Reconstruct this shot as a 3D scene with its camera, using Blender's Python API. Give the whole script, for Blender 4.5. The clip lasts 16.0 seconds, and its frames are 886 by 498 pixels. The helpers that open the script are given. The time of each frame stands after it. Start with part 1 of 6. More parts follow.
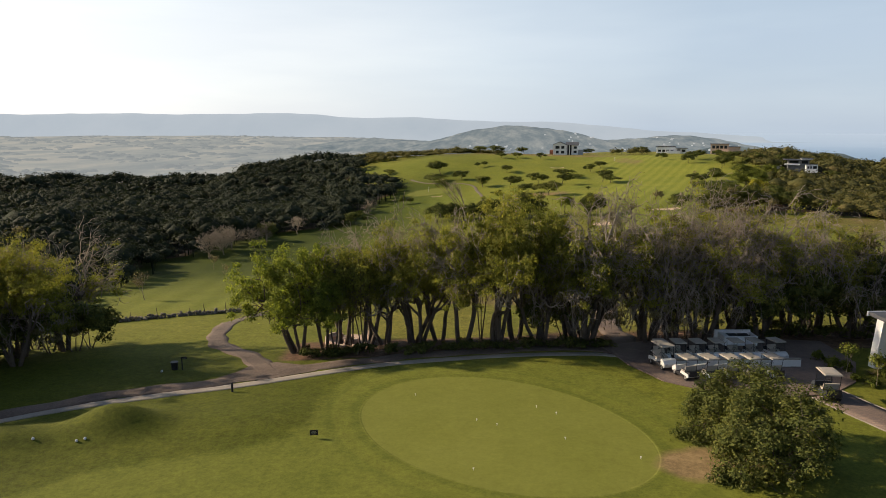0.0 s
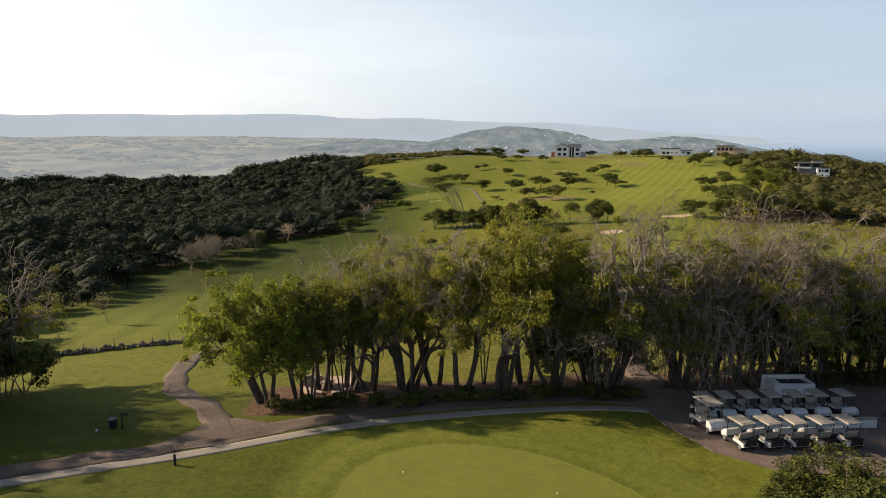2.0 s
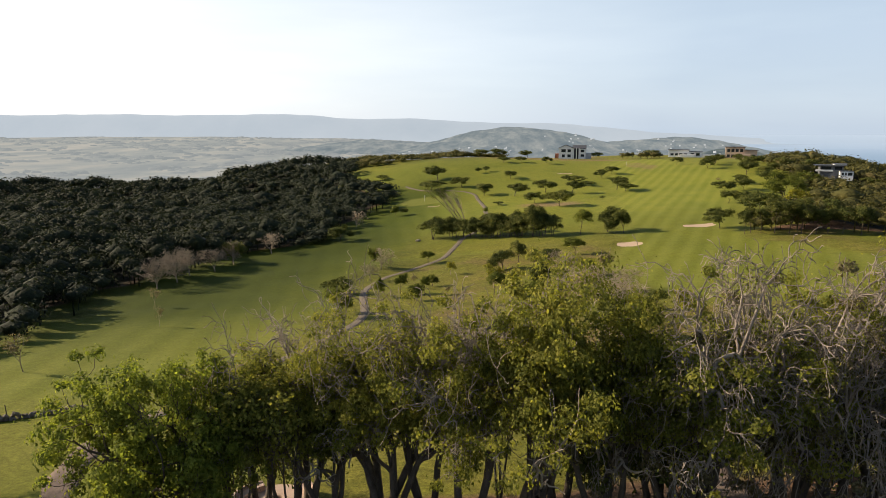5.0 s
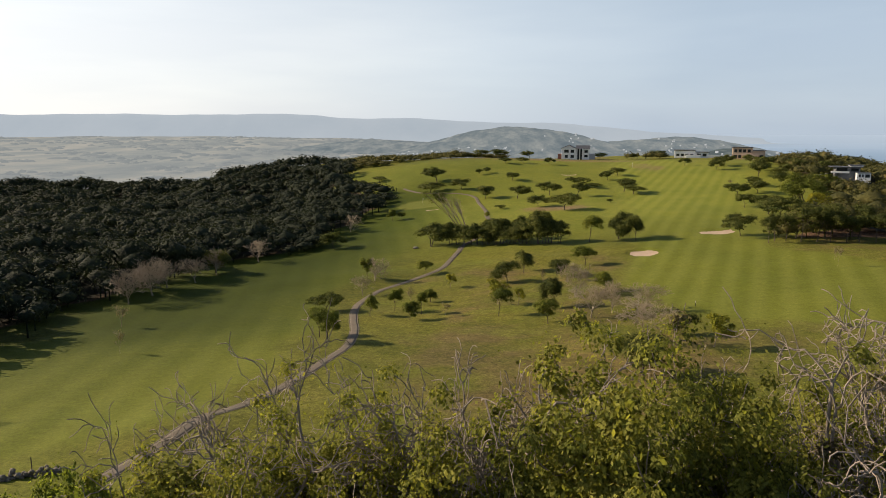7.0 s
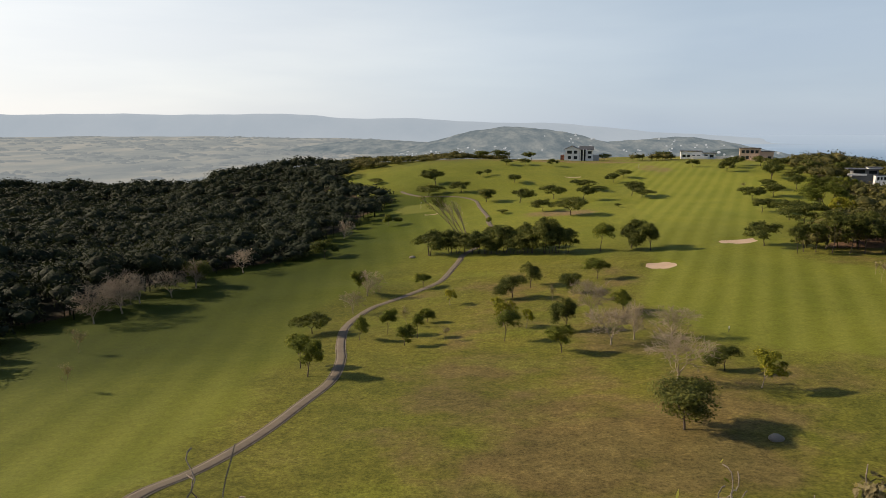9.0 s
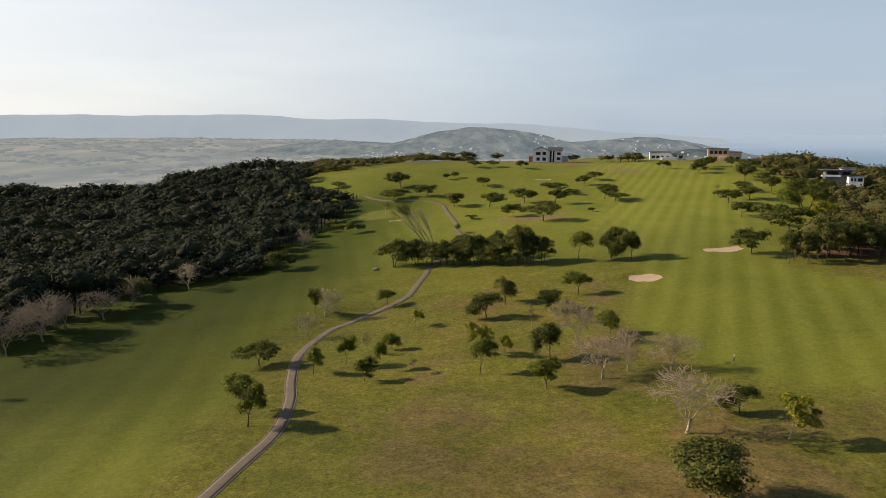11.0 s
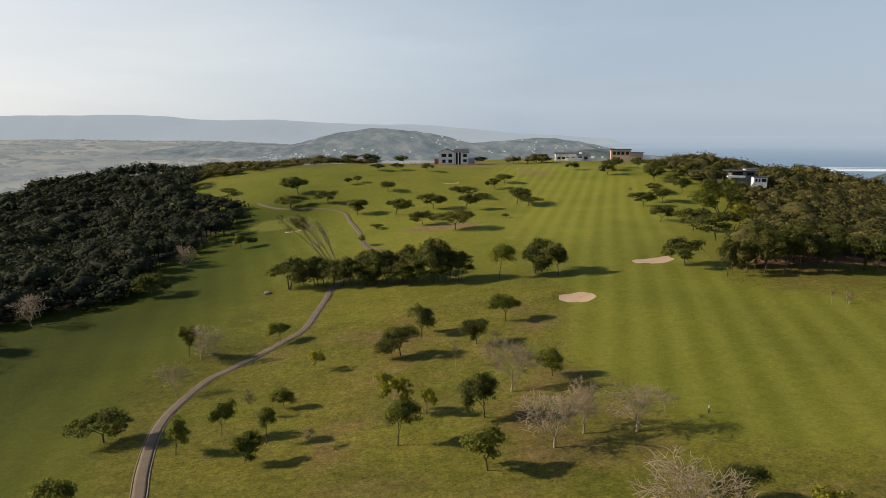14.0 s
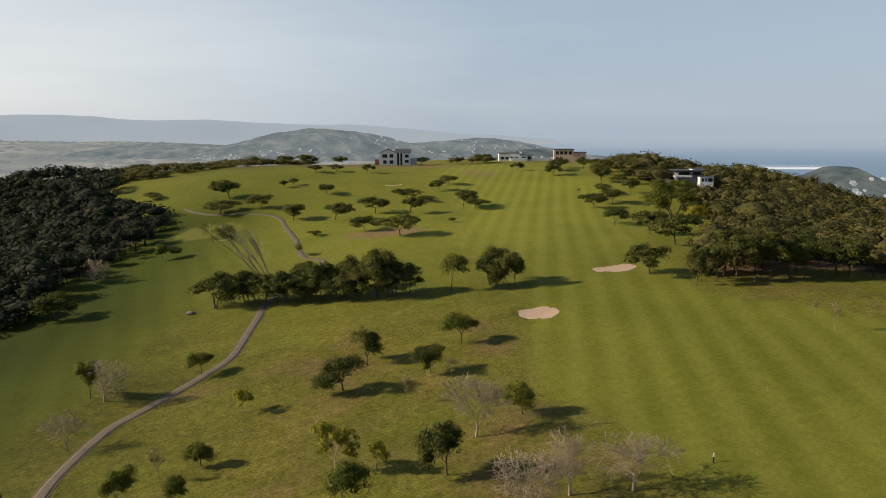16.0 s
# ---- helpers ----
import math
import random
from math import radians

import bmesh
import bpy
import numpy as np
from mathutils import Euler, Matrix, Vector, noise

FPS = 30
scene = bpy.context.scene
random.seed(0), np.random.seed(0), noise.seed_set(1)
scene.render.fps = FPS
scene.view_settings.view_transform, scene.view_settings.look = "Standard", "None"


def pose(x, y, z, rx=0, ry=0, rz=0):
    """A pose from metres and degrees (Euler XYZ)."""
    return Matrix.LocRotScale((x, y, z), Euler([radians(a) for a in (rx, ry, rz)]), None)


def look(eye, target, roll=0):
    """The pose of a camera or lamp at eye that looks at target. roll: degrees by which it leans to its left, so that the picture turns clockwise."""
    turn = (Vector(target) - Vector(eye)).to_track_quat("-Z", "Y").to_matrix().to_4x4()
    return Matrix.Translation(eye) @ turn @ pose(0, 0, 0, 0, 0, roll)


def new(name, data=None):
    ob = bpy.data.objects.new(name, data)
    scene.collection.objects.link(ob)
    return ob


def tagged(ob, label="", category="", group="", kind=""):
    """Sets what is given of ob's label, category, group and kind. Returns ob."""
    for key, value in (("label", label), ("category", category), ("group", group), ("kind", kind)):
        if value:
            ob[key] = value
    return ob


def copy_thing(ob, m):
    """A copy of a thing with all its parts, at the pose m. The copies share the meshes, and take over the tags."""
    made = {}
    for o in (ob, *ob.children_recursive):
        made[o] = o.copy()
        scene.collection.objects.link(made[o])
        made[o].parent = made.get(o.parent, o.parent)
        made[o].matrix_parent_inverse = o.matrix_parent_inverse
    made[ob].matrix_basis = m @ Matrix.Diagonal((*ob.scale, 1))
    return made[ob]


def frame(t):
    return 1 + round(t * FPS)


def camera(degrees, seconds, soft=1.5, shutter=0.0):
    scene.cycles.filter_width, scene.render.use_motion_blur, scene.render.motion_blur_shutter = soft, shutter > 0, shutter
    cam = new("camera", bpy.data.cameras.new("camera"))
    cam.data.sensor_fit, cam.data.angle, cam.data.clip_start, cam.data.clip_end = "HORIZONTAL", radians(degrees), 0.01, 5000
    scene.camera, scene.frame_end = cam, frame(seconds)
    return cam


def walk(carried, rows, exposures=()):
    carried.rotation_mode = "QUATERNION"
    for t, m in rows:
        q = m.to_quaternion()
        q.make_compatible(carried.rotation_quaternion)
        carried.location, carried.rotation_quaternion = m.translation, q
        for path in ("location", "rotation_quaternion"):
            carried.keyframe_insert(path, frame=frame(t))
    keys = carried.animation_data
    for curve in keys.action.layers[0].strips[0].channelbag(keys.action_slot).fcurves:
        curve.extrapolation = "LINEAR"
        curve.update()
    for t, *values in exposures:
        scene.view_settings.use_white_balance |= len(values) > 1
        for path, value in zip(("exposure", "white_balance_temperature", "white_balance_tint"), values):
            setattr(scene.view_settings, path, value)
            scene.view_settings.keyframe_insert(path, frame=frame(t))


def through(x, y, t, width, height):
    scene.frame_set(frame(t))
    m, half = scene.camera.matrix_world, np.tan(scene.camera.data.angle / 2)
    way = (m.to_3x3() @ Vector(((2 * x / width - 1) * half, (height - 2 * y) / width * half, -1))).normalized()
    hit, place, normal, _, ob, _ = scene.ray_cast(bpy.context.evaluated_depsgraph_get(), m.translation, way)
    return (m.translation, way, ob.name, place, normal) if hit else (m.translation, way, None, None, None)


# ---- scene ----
cam = camera(66.1, 16.0, 0.6)
METRES, EYE, TILT, LEAN, TURN = 90.0, 18.0, -10.0, 0.0, 0.0
ROWS = [
    (0.0, 0.0, 0.0, 0.0, 0.0, 0.0, 0.0),
    (0.5, 0.0008, 0.024, 0.0058, -0.01, 0.02, -0.02),
    (1.0, 0.0016, 0.0504, 0.0119, -0.02, 0.04, -0.03),
    (1.5, 0.0023, 0.0783, 0.0181, -0.03, 0.04, -0.04),
    (2.0, 0.0028, 0.1076, 0.0239, -0.04, 0.06, -0.03),
    (2.5, 0.0033, 0.1376, 0.0295, -0.05, 0.07, -0.03),
    (3.0, 0.0037, 0.1685, 0.0351, -0.06, 0.08, -0.05),
    (3.5, 0.0039, 0.2006, 0.0406, -0.07, 0.1, -0.06),
    (4.0, 0.0041, 0.2332, 0.0463, -0.08, 0.1, -0.05),
    (6.5, 0.0055, 0.3885, 0.0738, -0.15, 0.08, -0.03),
    (7.0, 0.0057, 0.4204, 0.0798, -0.16, 0.07, -0.04),
    (7.5, 0.0059, 0.4523, 0.0857, -0.18, 0.06, -0.04),
    (8.0, 0.0062, 0.4836, 0.0916, -0.19, 0.06, -0.04),
    (9.0, 0.0069, 0.5464, 0.1037, -0.22, 0.07, -0.03),
    (9.7, 0.0075, 0.5904, 0.1122, -0.27, 0.08, -0.01),
    (10.1, 0.0079, 0.6155, 0.1171, -0.62, 0.09, 0.06),
    (10.5, 0.0084, 0.6407, 0.1219, -1.59, 0.1, 0.25),
    (11.0, 0.0095, 0.672, 0.1276, -3.02, 0.11, 0.55),
    (11.5, 0.0108, 0.7033, 0.133, -4.39, 0.11, 0.79),
    (12.0, 0.0125, 0.7345, 0.139, -5.74, 0.12, 1.07),
    (12.5, 0.0141, 0.7655, 0.1447, -7.09, 0.11, 1.31),
    (13.0, 0.016, 0.797, 0.1501, -8.44, 0.08, 1.53),
    (13.5, 0.0185, 0.8283, 0.1553, -9.77, 0.06, 1.77),
    (14.0, 0.0215, 0.8595, 0.1602, -11.08, 0.02, 2.01),
    (14.5, 0.0248, 0.891, 0.1651, -12.34, -0.02, 2.24),
    (15.0, 0.0288, 0.9218, 0.17, -13.61, -0.06, 2.49),
    (15.5, 0.0332, 0.9509, 0.1747, -14.79, -0.12, 2.69),
    (16.0, 0.0385, 0.9819, 0.1793, -16.04, -0.18, 2.93),
]
walk(cam, [(t, pose(0, 0, EYE, TILT, LEAN, TURN) @ pose(METRES * x, METRES * y, METRES * z, 90 + pitch, roll, yaw)) for t, x, y, z, yaw, pitch, roll in ROWS], [(0.0, 0.46), (2.0, 0.51), (4.2, 0.66), (7.0, 0.36), (11.5, 0.25), (16.0, 0.13)])

# ---- light ----
SUN_UP, SUN_LEFT = 24.5, 73.0  # degrees: height, and turn to the left of the y axis
world = bpy.data.worlds.new("world")
scene.world = world
world.use_nodes = True
wn, wl = world.node_tree.nodes, world.node_tree.links
sky = wn.new("ShaderNodeTexSky")
sky.sky_type = "NISHITA"
sky.sun_disc = False
sky.sun_elevation = radians(SUN_UP)
sky.sun_rotation = radians(-SUN_LEFT)
sky.air_density, sky.dust_density, sky.ozone_density = 1.0, 1.0, 1.5
# sea haze: a bright veil over the whole sky, whitest towards the sun
el, az = radians(SUN_UP), radians(SUN_LEFT)
to_sun = (-math.sin(az) * math.cos(el), math.cos(az) * math.cos(el), math.sin(el))
ray = wn.new("ShaderNodeTexCoord").outputs["Generated"]
dot = wn.new("ShaderNodeVectorMath")
dot.operation = "DOT_PRODUCT"
dot.inputs[1].default_value = to_sun
wl.new(ray, dot.inputs[0])
veil = wn.new("ShaderNodeValToRGB")
for k, (at, colour) in zip((veil.color_ramp.elements[0], veil.color_ramp.elements.new(0.25), veil.color_ramp.elements.new(0.45), veil.color_ramp.elements[-1]),
                           ((0.0, (0.425, 0.505, 0.605)), (0.25, (0.565, 0.63, 0.70)), (0.45, (0.685, 0.72, 0.755)), (0.9, (0.95, 0.94, 0.93)))):
    k.position, k.color = at, (*colour, 1)
wl.new(dot.outputs["Value"], veil.inputs[0])
cloud = wn.new("ShaderNodeTexNoise")
stretch = wn.new("ShaderNodeVectorMath")
stretch.operation = "MULTIPLY"
stretch.inputs[1].default_value = (1.0, 1.0, 7.0)
wl.new(ray, stretch.inputs[0])
wl.new(stretch.outputs[0], cloud.inputs["Vector"])
cloud.inputs["Scale"].default_value, cloud.inputs["Detail"].default_value = 2.2, 5.0
wisp = wn.new("ShaderNodeValToRGB")
wisp.color_ramp.elements[0].position, wisp.color_ramp.elements[0].color = 0.45, (0.97, 0.97, 0.98, 1)
wisp.color_ramp.elements[1].position, wisp.color_ramp.elements[1].color = 0.75, (1.1, 1.08, 1.05, 1)
wl.new(cloud.outputs["Fac"], wisp.inputs[0])
haze = wn.new("ShaderNodeMix")
haze.data_type, haze.blend_type = "RGBA", "MULTIPLY"
haze.inputs[0].default_value = 1.0
wl.new(veil.outputs[0], haze.inputs[6])
wl.new(wisp.outputs[0], haze.inputs[7])
clear = wn.new("ShaderNodeMix")
clear.data_type, clear.blend_type = "RGBA", "MULTIPLY"
clear.inputs[0].default_value = 1.0
clear.inputs[7].default_value = (0.110, 0.107, 0.104, 1)
wl.new(sky.outputs[0], clear.inputs[6])
both = wn.new("ShaderNodeMix")
both.data_type = "RGBA"
height = wn.new("ShaderNodeSeparateXYZ")
wl.new(ray, height.inputs[0])
low = wn.new("ShaderNodeMapRange")
for i, v in zip((1, 2, 3, 4), (0.12, 0.46, 0.85, 0.0)):
    low.inputs[i].default_value = v
wl.new(height.outputs["Z"], low.inputs[0])
wl.new(low.outputs[0], both.inputs[0])
wl.new(clear.outputs[2], both.inputs[6])
wl.new(haze.outputs[2], both.inputs[7])
wl.new(both.outputs[2], wn["Background"].inputs[0])
wn["Background"].inputs[1].default_value = 0.95
sun = new("sun", bpy.data.lights.new("sun", "SUN"))
sun.data.energy, sun.data.angle, sun.data.color = 6.3, radians(0.7), (1.0, 0.815, 0.595)
sun.matrix_world = look((0, 0, 0), (math.sin(az) * math.cos(el), -math.cos(az) * math.cos(el), -math.sin(el)))

# ---- materials ----
def shader(name, rough=0.85):
    m = bpy.data.materials.new(name)
    m.use_nodes = True
    b = m.node_tree.nodes["Principled BSDF"]
    b.inputs["Roughness"].default_value = rough
    b.inputs["Specular IOR Level"].default_value = 0.25
    return m, m.node_tree.nodes, m.node_tree.links, b


def noise_tex(n, l, scale, detail=4.0, coord=None, rough=0.6):
    t = n.new("ShaderNodeTexNoise")
    t.inputs["Scale"].default_value, t.inputs["Detail"].default_value = scale, detail
    t.inputs["Roughness"].default_value = rough
    if coord is None:
        coord = n.new("ShaderNodeTexCoord").outputs["Object"]
    l.new(coord, t.inputs["Vector"])
    return t.outputs["Fac"]


def ramp(n, l, fac, stops):
    r = n.new("ShaderNodeValToRGB")
    e = r.color_ramp.elements
    while len(e) < len(stops):
        e.new(0.5)
    for k, (p, c) in zip(e, stops):
        k.position, k.color = p, (*c, 1)
    l.new(fac, r.inputs[0])
    return r.outputs[0]


def mix(n, l, fac, a, b, mode="MIX"):
    m = n.new("ShaderNodeMix")
    m.data_type, m.blend_type = "RGBA", mode
    for sock, v in ((m.inputs[0], fac), (m.inputs[6], a), (m.inputs[7], b)):
        if isinstance(v, (int, float)):
            sock.default_value = v
        elif isinstance(v, tuple):
            sock.default_value = (*v, 1)
        else:
            l.new(v, sock)
    return m.outputs[2]


def calc(n, l, op, a, b=0.0, clamp=False):
    m = n.new("ShaderNodeMath")
    m.operation, m.use_clamp = op, clamp
    for sock, v in zip(m.inputs, (a, b)):
        if isinstance(v, (int, float)):
            sock.default_value = v
        else:
            l.new(v, sock)
    return m.outputs[0]


def bump(n, l, b, height, strength=0.5, distance=0.05):
    k = n.new("ShaderNodeBump")
    k.inputs["Strength"].default_value, k.inputs["Distance"].default_value = strength, distance
    l.new(height, k.inputs["Height"])
    l.new(k.outputs[0], b.inputs["Normal"])


def plain(name, colour, rough=0.6, metal=0.0, vary=0.18, scale=3.0, relief=0.15):
    """A surface of one colour with dirt at two scales and fine relief."""
    m, n, l, b = shader(name, rough)
    big, fine = noise_tex(n, l, scale), noise_tex(n, l, scale * 14, 3)
    dark = tuple(c * (1 - vary) for c in colour)
    light = tuple(min(1, c * (1 + vary * 0.6)) for c in colour)
    c = ramp(n, l, big, [(0.3, dark), (0.7, light)])
    c = mix(n, l, 0.5, c, ramp(n, l, fine, [(0.3, dark), (0.7, light)]))
    l.new(c, b.inputs["Base Color"])
    b.inputs["Metallic"].default_value = metal
    if relief:
        bump(n, l, b, fine, relief, 0.02)
    return m


def leaf_material(name, stops, patch=0.16, through=0.22, random_tree=True):
    """Foliage: colour differs leaf by leaf, clump by clump and tree by tree."""
    m, n, l, b = shader(name, 0.8)
    b.inputs["Specular IOR Level"].default_value = 0.08
    geo = n.new("ShaderNodeNewGeometry")
    isl = geo.outputs["Random Per Island"]
    pos = geo.outputs["Position"]
    clump = noise_tex(n, l, patch, 2, pos)
    tone = calc(n, l, "ADD", calc(n, l, "MULTIPLY", isl, 0.45), calc(n, l, "MULTIPLY", clump, 0.9))
    if random_tree:
        rnd = n.new("ShaderNodeObjectInfo").outputs["Random"]
        tone = calc(n, l, "ADD", tone, calc(n, l, "MULTIPLY", calc(n, l, "SUBTRACT", rnd, 0.5), 0.25))
    tone = calc(n, l, "SUBTRACT", tone, 0.18)
    c = ramp(n, l, tone, stops)
    fleck = noise_tex(n, l, 2.6, 4, pos, 0.8)
    c = mix(n, l, 0.6, c, ramp(n, l, fleck, [(0.32, (0.35, 0.35, 0.35)), (0.68, (1.5, 1.5, 1.4))]), "MULTIPLY")
    bump(n, l, b, fleck, 0.6, 0.3)
    l.new(c, b.inputs["Base Color"])
    tr = n.new("ShaderNodeBsdfTranslucent")
    l.new(mix(n, l, 1.0, c, (1.25, 1.25, 0.6), "MULTIPLY"), tr.inputs["Color"])
    ms = n.new("ShaderNodeMixShader")
    ms.inputs[0].default_value = through
    l.new(b.outputs[0], ms.inputs[1])
    l.new(tr.outputs[0], ms.inputs[2])
    l.new(ms.outputs[0], n["Material Output"].inputs[0])
    return m


def grass_material():
    m, n, l, b = shader("grass", 0.9)
    geo = n.new("ShaderNodeNewGeometry")
    pos = geo.outputs["Position"]

    def att(name):
        a = n.new("ShaderNodeAttribute")
        a.attribute_name = name
        return a.outputs["Fac"]
    sep = n.new("ShaderNodeSeparateXYZ")
    l.new(pos, sep.inputs[0])
    big, mid, fine = noise_tex(n, l, 0.035, 4, pos), noise_tex(n, l, 0.22, 8, pos, 0.68), noise_tex(n, l, 1.1, 8, pos, 0.82)
    tuft = noise_tex(n, l, 3.6, 4, pos, 0.85)
    rough_c = ramp(n, l, mid, [(0.25, (0.078, 0.080, 0.013)), (0.5, (0.110, 0.108, 0.018)), (0.75, (0.150, 0.134, 0.031))])
    dry_c = ramp(n, l, mid, [(0.25, (0.075, 0.055, 0.022)), (0.6, (0.125, 0.096, 0.036)), (0.8, (0.150, 0.112, 0.05))])
    patchy = noise_tex(n, l, 0.11, 5, pos, 0.6)
    base = mix(n, l, ramp(n, l, calc(n, l, "ADD", att("dry"), calc(n, l, "MULTIPLY", calc(n, l, "SUBTRACT", patchy, 0.5), 2.4)), [(0.40, (0, 0, 0)), (0.85, (0.9, 0.9, 0.9))]), rough_c, dry_c)
    spot = ramp(n, l, noise_tex(n, l, 0.075, 5, pos, 0.6), [(0.54, (0, 0, 0)), (0.66, (1, 1, 1))])
    base = mix(n, l, calc(n, l, "MULTIPLY", spot, 0.5), base, (0.118, 0.134, 0.016))
    fair_c = ramp(n, l, big, [(0.3, (0.090, 0.104, 0.012)), (0.7, (0.124, 0.132, 0.018))])
    # mowing stripes: the mower's lanes run along each fairway
    lane = calc(n, l, "SINE", att("lane"))
    lane = calc(n, l, "ADD", calc(n, l, "MULTIPLY", lane, 0.6), 0.5, True)
    fair_c = mix(n, l, calc(n, l, "MULTIPLY", lane, calc(n, l, "SUBTRACT", 0.40, calc(n, l, "MULTIPLY", att("lush_shade"), 0.20))), fair_c, (0.165, 0.170, 0.032))
    base = mix(n, l, att("fairway"), base, fair_c)
    # turf to the west: deeper green, with soft shade put into its colour
    base = mix(n, l, att("lush_shade"), base, mix(n, l, 1.0, base, (0.32, 0.39, 0.22), "MULTIPLY"))
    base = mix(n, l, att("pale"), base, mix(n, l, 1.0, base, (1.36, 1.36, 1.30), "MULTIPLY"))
    # the putting green: a close-cut oval inside two mown rings
    dx, dy = calc(n, l, "SUBTRACT", sep.outputs["X"], 3.35), calc(n, l, "SUBTRACT", sep.outputs["Y"], 39.1)
    oval = calc(n, l, "MULTIPLY", calc(n, l, "MULTIPLY", dx, dx), 0.0146)
    oval = calc(n, l, "ADD", oval, calc(n, l, "MULTIPLY", calc(n, l, "MULTIPLY", dx, dy), 0.0093))
    oval = calc(n, l, "ADD", oval, calc(n, l, "MULTIPLY", calc(n, l, "MULTIPLY", dy, dy), 0.0139))
    oval = calc(n, l, "MULTIPLY", calc(n, l, "SQRT", oval), 0.5)
    apron_c = ramp(n, l, mid, [(0.3, (0.094, 0.106, 0.016)), (0.7, (0.116, 0.124, 0.021))])
    base = mix(n, l, att("apron"), base, apron_c)
    rings = ramp(n, l, oval, [(0.50, (1, 1, 1)), (0.505, (0.87, 0.90, 0.88)), (0.53, (0.88, 0.91, 0.89)), (0.545, (1.02, 1.02, 1.02)), (0.60, (1.04, 1.03, 1.03)), (0.612, (0.90, 0.93, 0.91)), (0.635, (0.93, 0.95, 0.94)), (0.66, (1, 1, 1))])
    base = mix(n, l, 1.0, base, rings, "MULTIPLY")
    close = calc(n, l, "MAXIMUM", att("green"), ramp(n, l, oval, [(0.494, (1, 1, 1)), (0.503, (0, 0, 0))]))
    green_c = ramp(n, l, mid, [(0.3, (0.122, 0.130, 0.024)), (0.7, (0.140, 0.146, 0.030))])
    base = mix(n, l, close, base, green_c)
    bare = ramp(n, l, calc(n, l, "ADD", att("bare"), calc(n, l, "MULTIPLY", calc(n, l, "SUBTRACT", mid, 0.5), 1.2)), [(0.35, (0, 0, 0)), (0.75, (0.85, 0.85, 0.85))])
    base = mix(n, l, bare, base, ramp(n, l, fine, [(0.3, (0.150, 0.098, 0.052)), (0.7, (0.235, 0.160, 0.090))]))
    soil_c = ramp(n, l, fine, [(0.3, (0.052, 0.034, 0.023)), (0.7, (0.160, 0.098, 0.062))])
    soil = ramp(n, l, calc(n, l, "ADD", att("soil"), calc(n, l, "MULTIPLY", calc(n, l, "SUBTRACT", mid, 0.5), 0.7)), [(0.35, (0, 0, 0)), (0.65, (1, 1, 1))])
    base = mix(n, l, soil, base, soil_c)
    # wood floor: dark litter plus shade beneath the crowns, put into the colour
    base = mix(n, l, att("floor_shade"), base, (0.012, 0.013, 0.008))
    shorn = calc(n, l, "SUBTRACT", 1.0, calc(n, l, "MULTIPLY", calc(n, l, "MAXIMUM", close, calc(n, l, "MULTIPLY", calc(n, l, "MAXIMUM", att("apron"), att("fairway")), 0.7)), 0.8))
    base = mix(n, l, calc(n, l, "MULTIPLY", shorn, 0.72), base, ramp(n, l, fine, [(0.34, (0.45, 0.46, 0.42)), (0.5, (0.98, 0.98, 0.98)), (0.66, (1.55, 1.5, 1.4))]), "MULTIPLY")
    base = mix(n, l, calc(n, l, "MULTIPLY", shorn, 0.6), base, ramp(n, l, noise_tex(n, l, 0.05, 6, pos, 0.7), [(0.36, (0.70, 0.78, 0.75)), (0.5, (1, 1, 1)), (0.64, (1.25, 1.16, 1.15))]), "MULTIPLY")
    base = mix(n, l, calc(n, l, "MULTIPLY", shorn, 0.85), base, ramp(n, l, tuft, [(0.34, (0.5, 0.5, 0.48)), (0.5, (1, 1, 1)), (0.66, (1.5, 1.48, 1.45))]), "MULTIPLY")
    l.new(base, b.inputs["Base Color"])
    b.inputs["Specular IOR Level"].default_value = 0.07
    bump(n, l, b, calc(n, l, "MULTIPLY", calc(n, l, "ADD", fine, calc(n, l, "MULTIPLY", tuft, 0.5)), shorn), 0.6, 0.12)
    return m


def sand_like(name, lo, hi, scale=2.0, relief=0.3):
    m, n, l, b = shader(name, 0.95)
    pos = n.new("ShaderNodeNewGeometry").outputs["Position"]
    a, c = noise_tex(n, l, scale * 0.25, 5, pos), noise_tex(n, l, scale * 5, 3, pos, 0.75)
    col = mix(n, l, 0.45, ramp(n, l, a, [(0.3, lo), (0.7, hi)]), ramp(n, l, c, [(0.3, lo), (0.7, hi)]))
    l.new(col, b.inputs["Base Color"])
    bump(n, l, b, c, relief, 0.03)
    return m


def paving_material():
    m, n, l, b = shader("brick_paving", 0.85)
    pos = n.new("ShaderNodeNewGeometry").outputs["Position"]
    br = n.new("ShaderNodeTexBrick")
    l.new(pos, br.inputs["Vector"])
    br.inputs["Scale"].default_value = 1.0
    br.inputs["Brick Width"].default_value, br.inputs["Row Height"].default_value = 0.22, 0.11
    br.inputs["Mortar Size"].default_value = 0.008
    br.inputs["Color1"].default_value, br.inputs["Color2"].default_value = (0.17, 0.125, 0.10, 1), (0.12, 0.092, 0.08, 1)
    br.inputs["Mortar"].default_value = (0.09, 0.075, 0.065, 1)
    w = noise_tex(n, l, 0.5, 5, pos)
    l.new(mix(n, l, 0.6, br.outputs[0], ramp(n, l, w, [(0.3, (0.6, 0.58, 0.56)), (0.7, (1.25, 1.2, 1.15))]), "MULTIPLY"), b.inputs["Base Color"])
    bump(n, l, b, br.outputs[1], 0.2, 0.01)
    return m


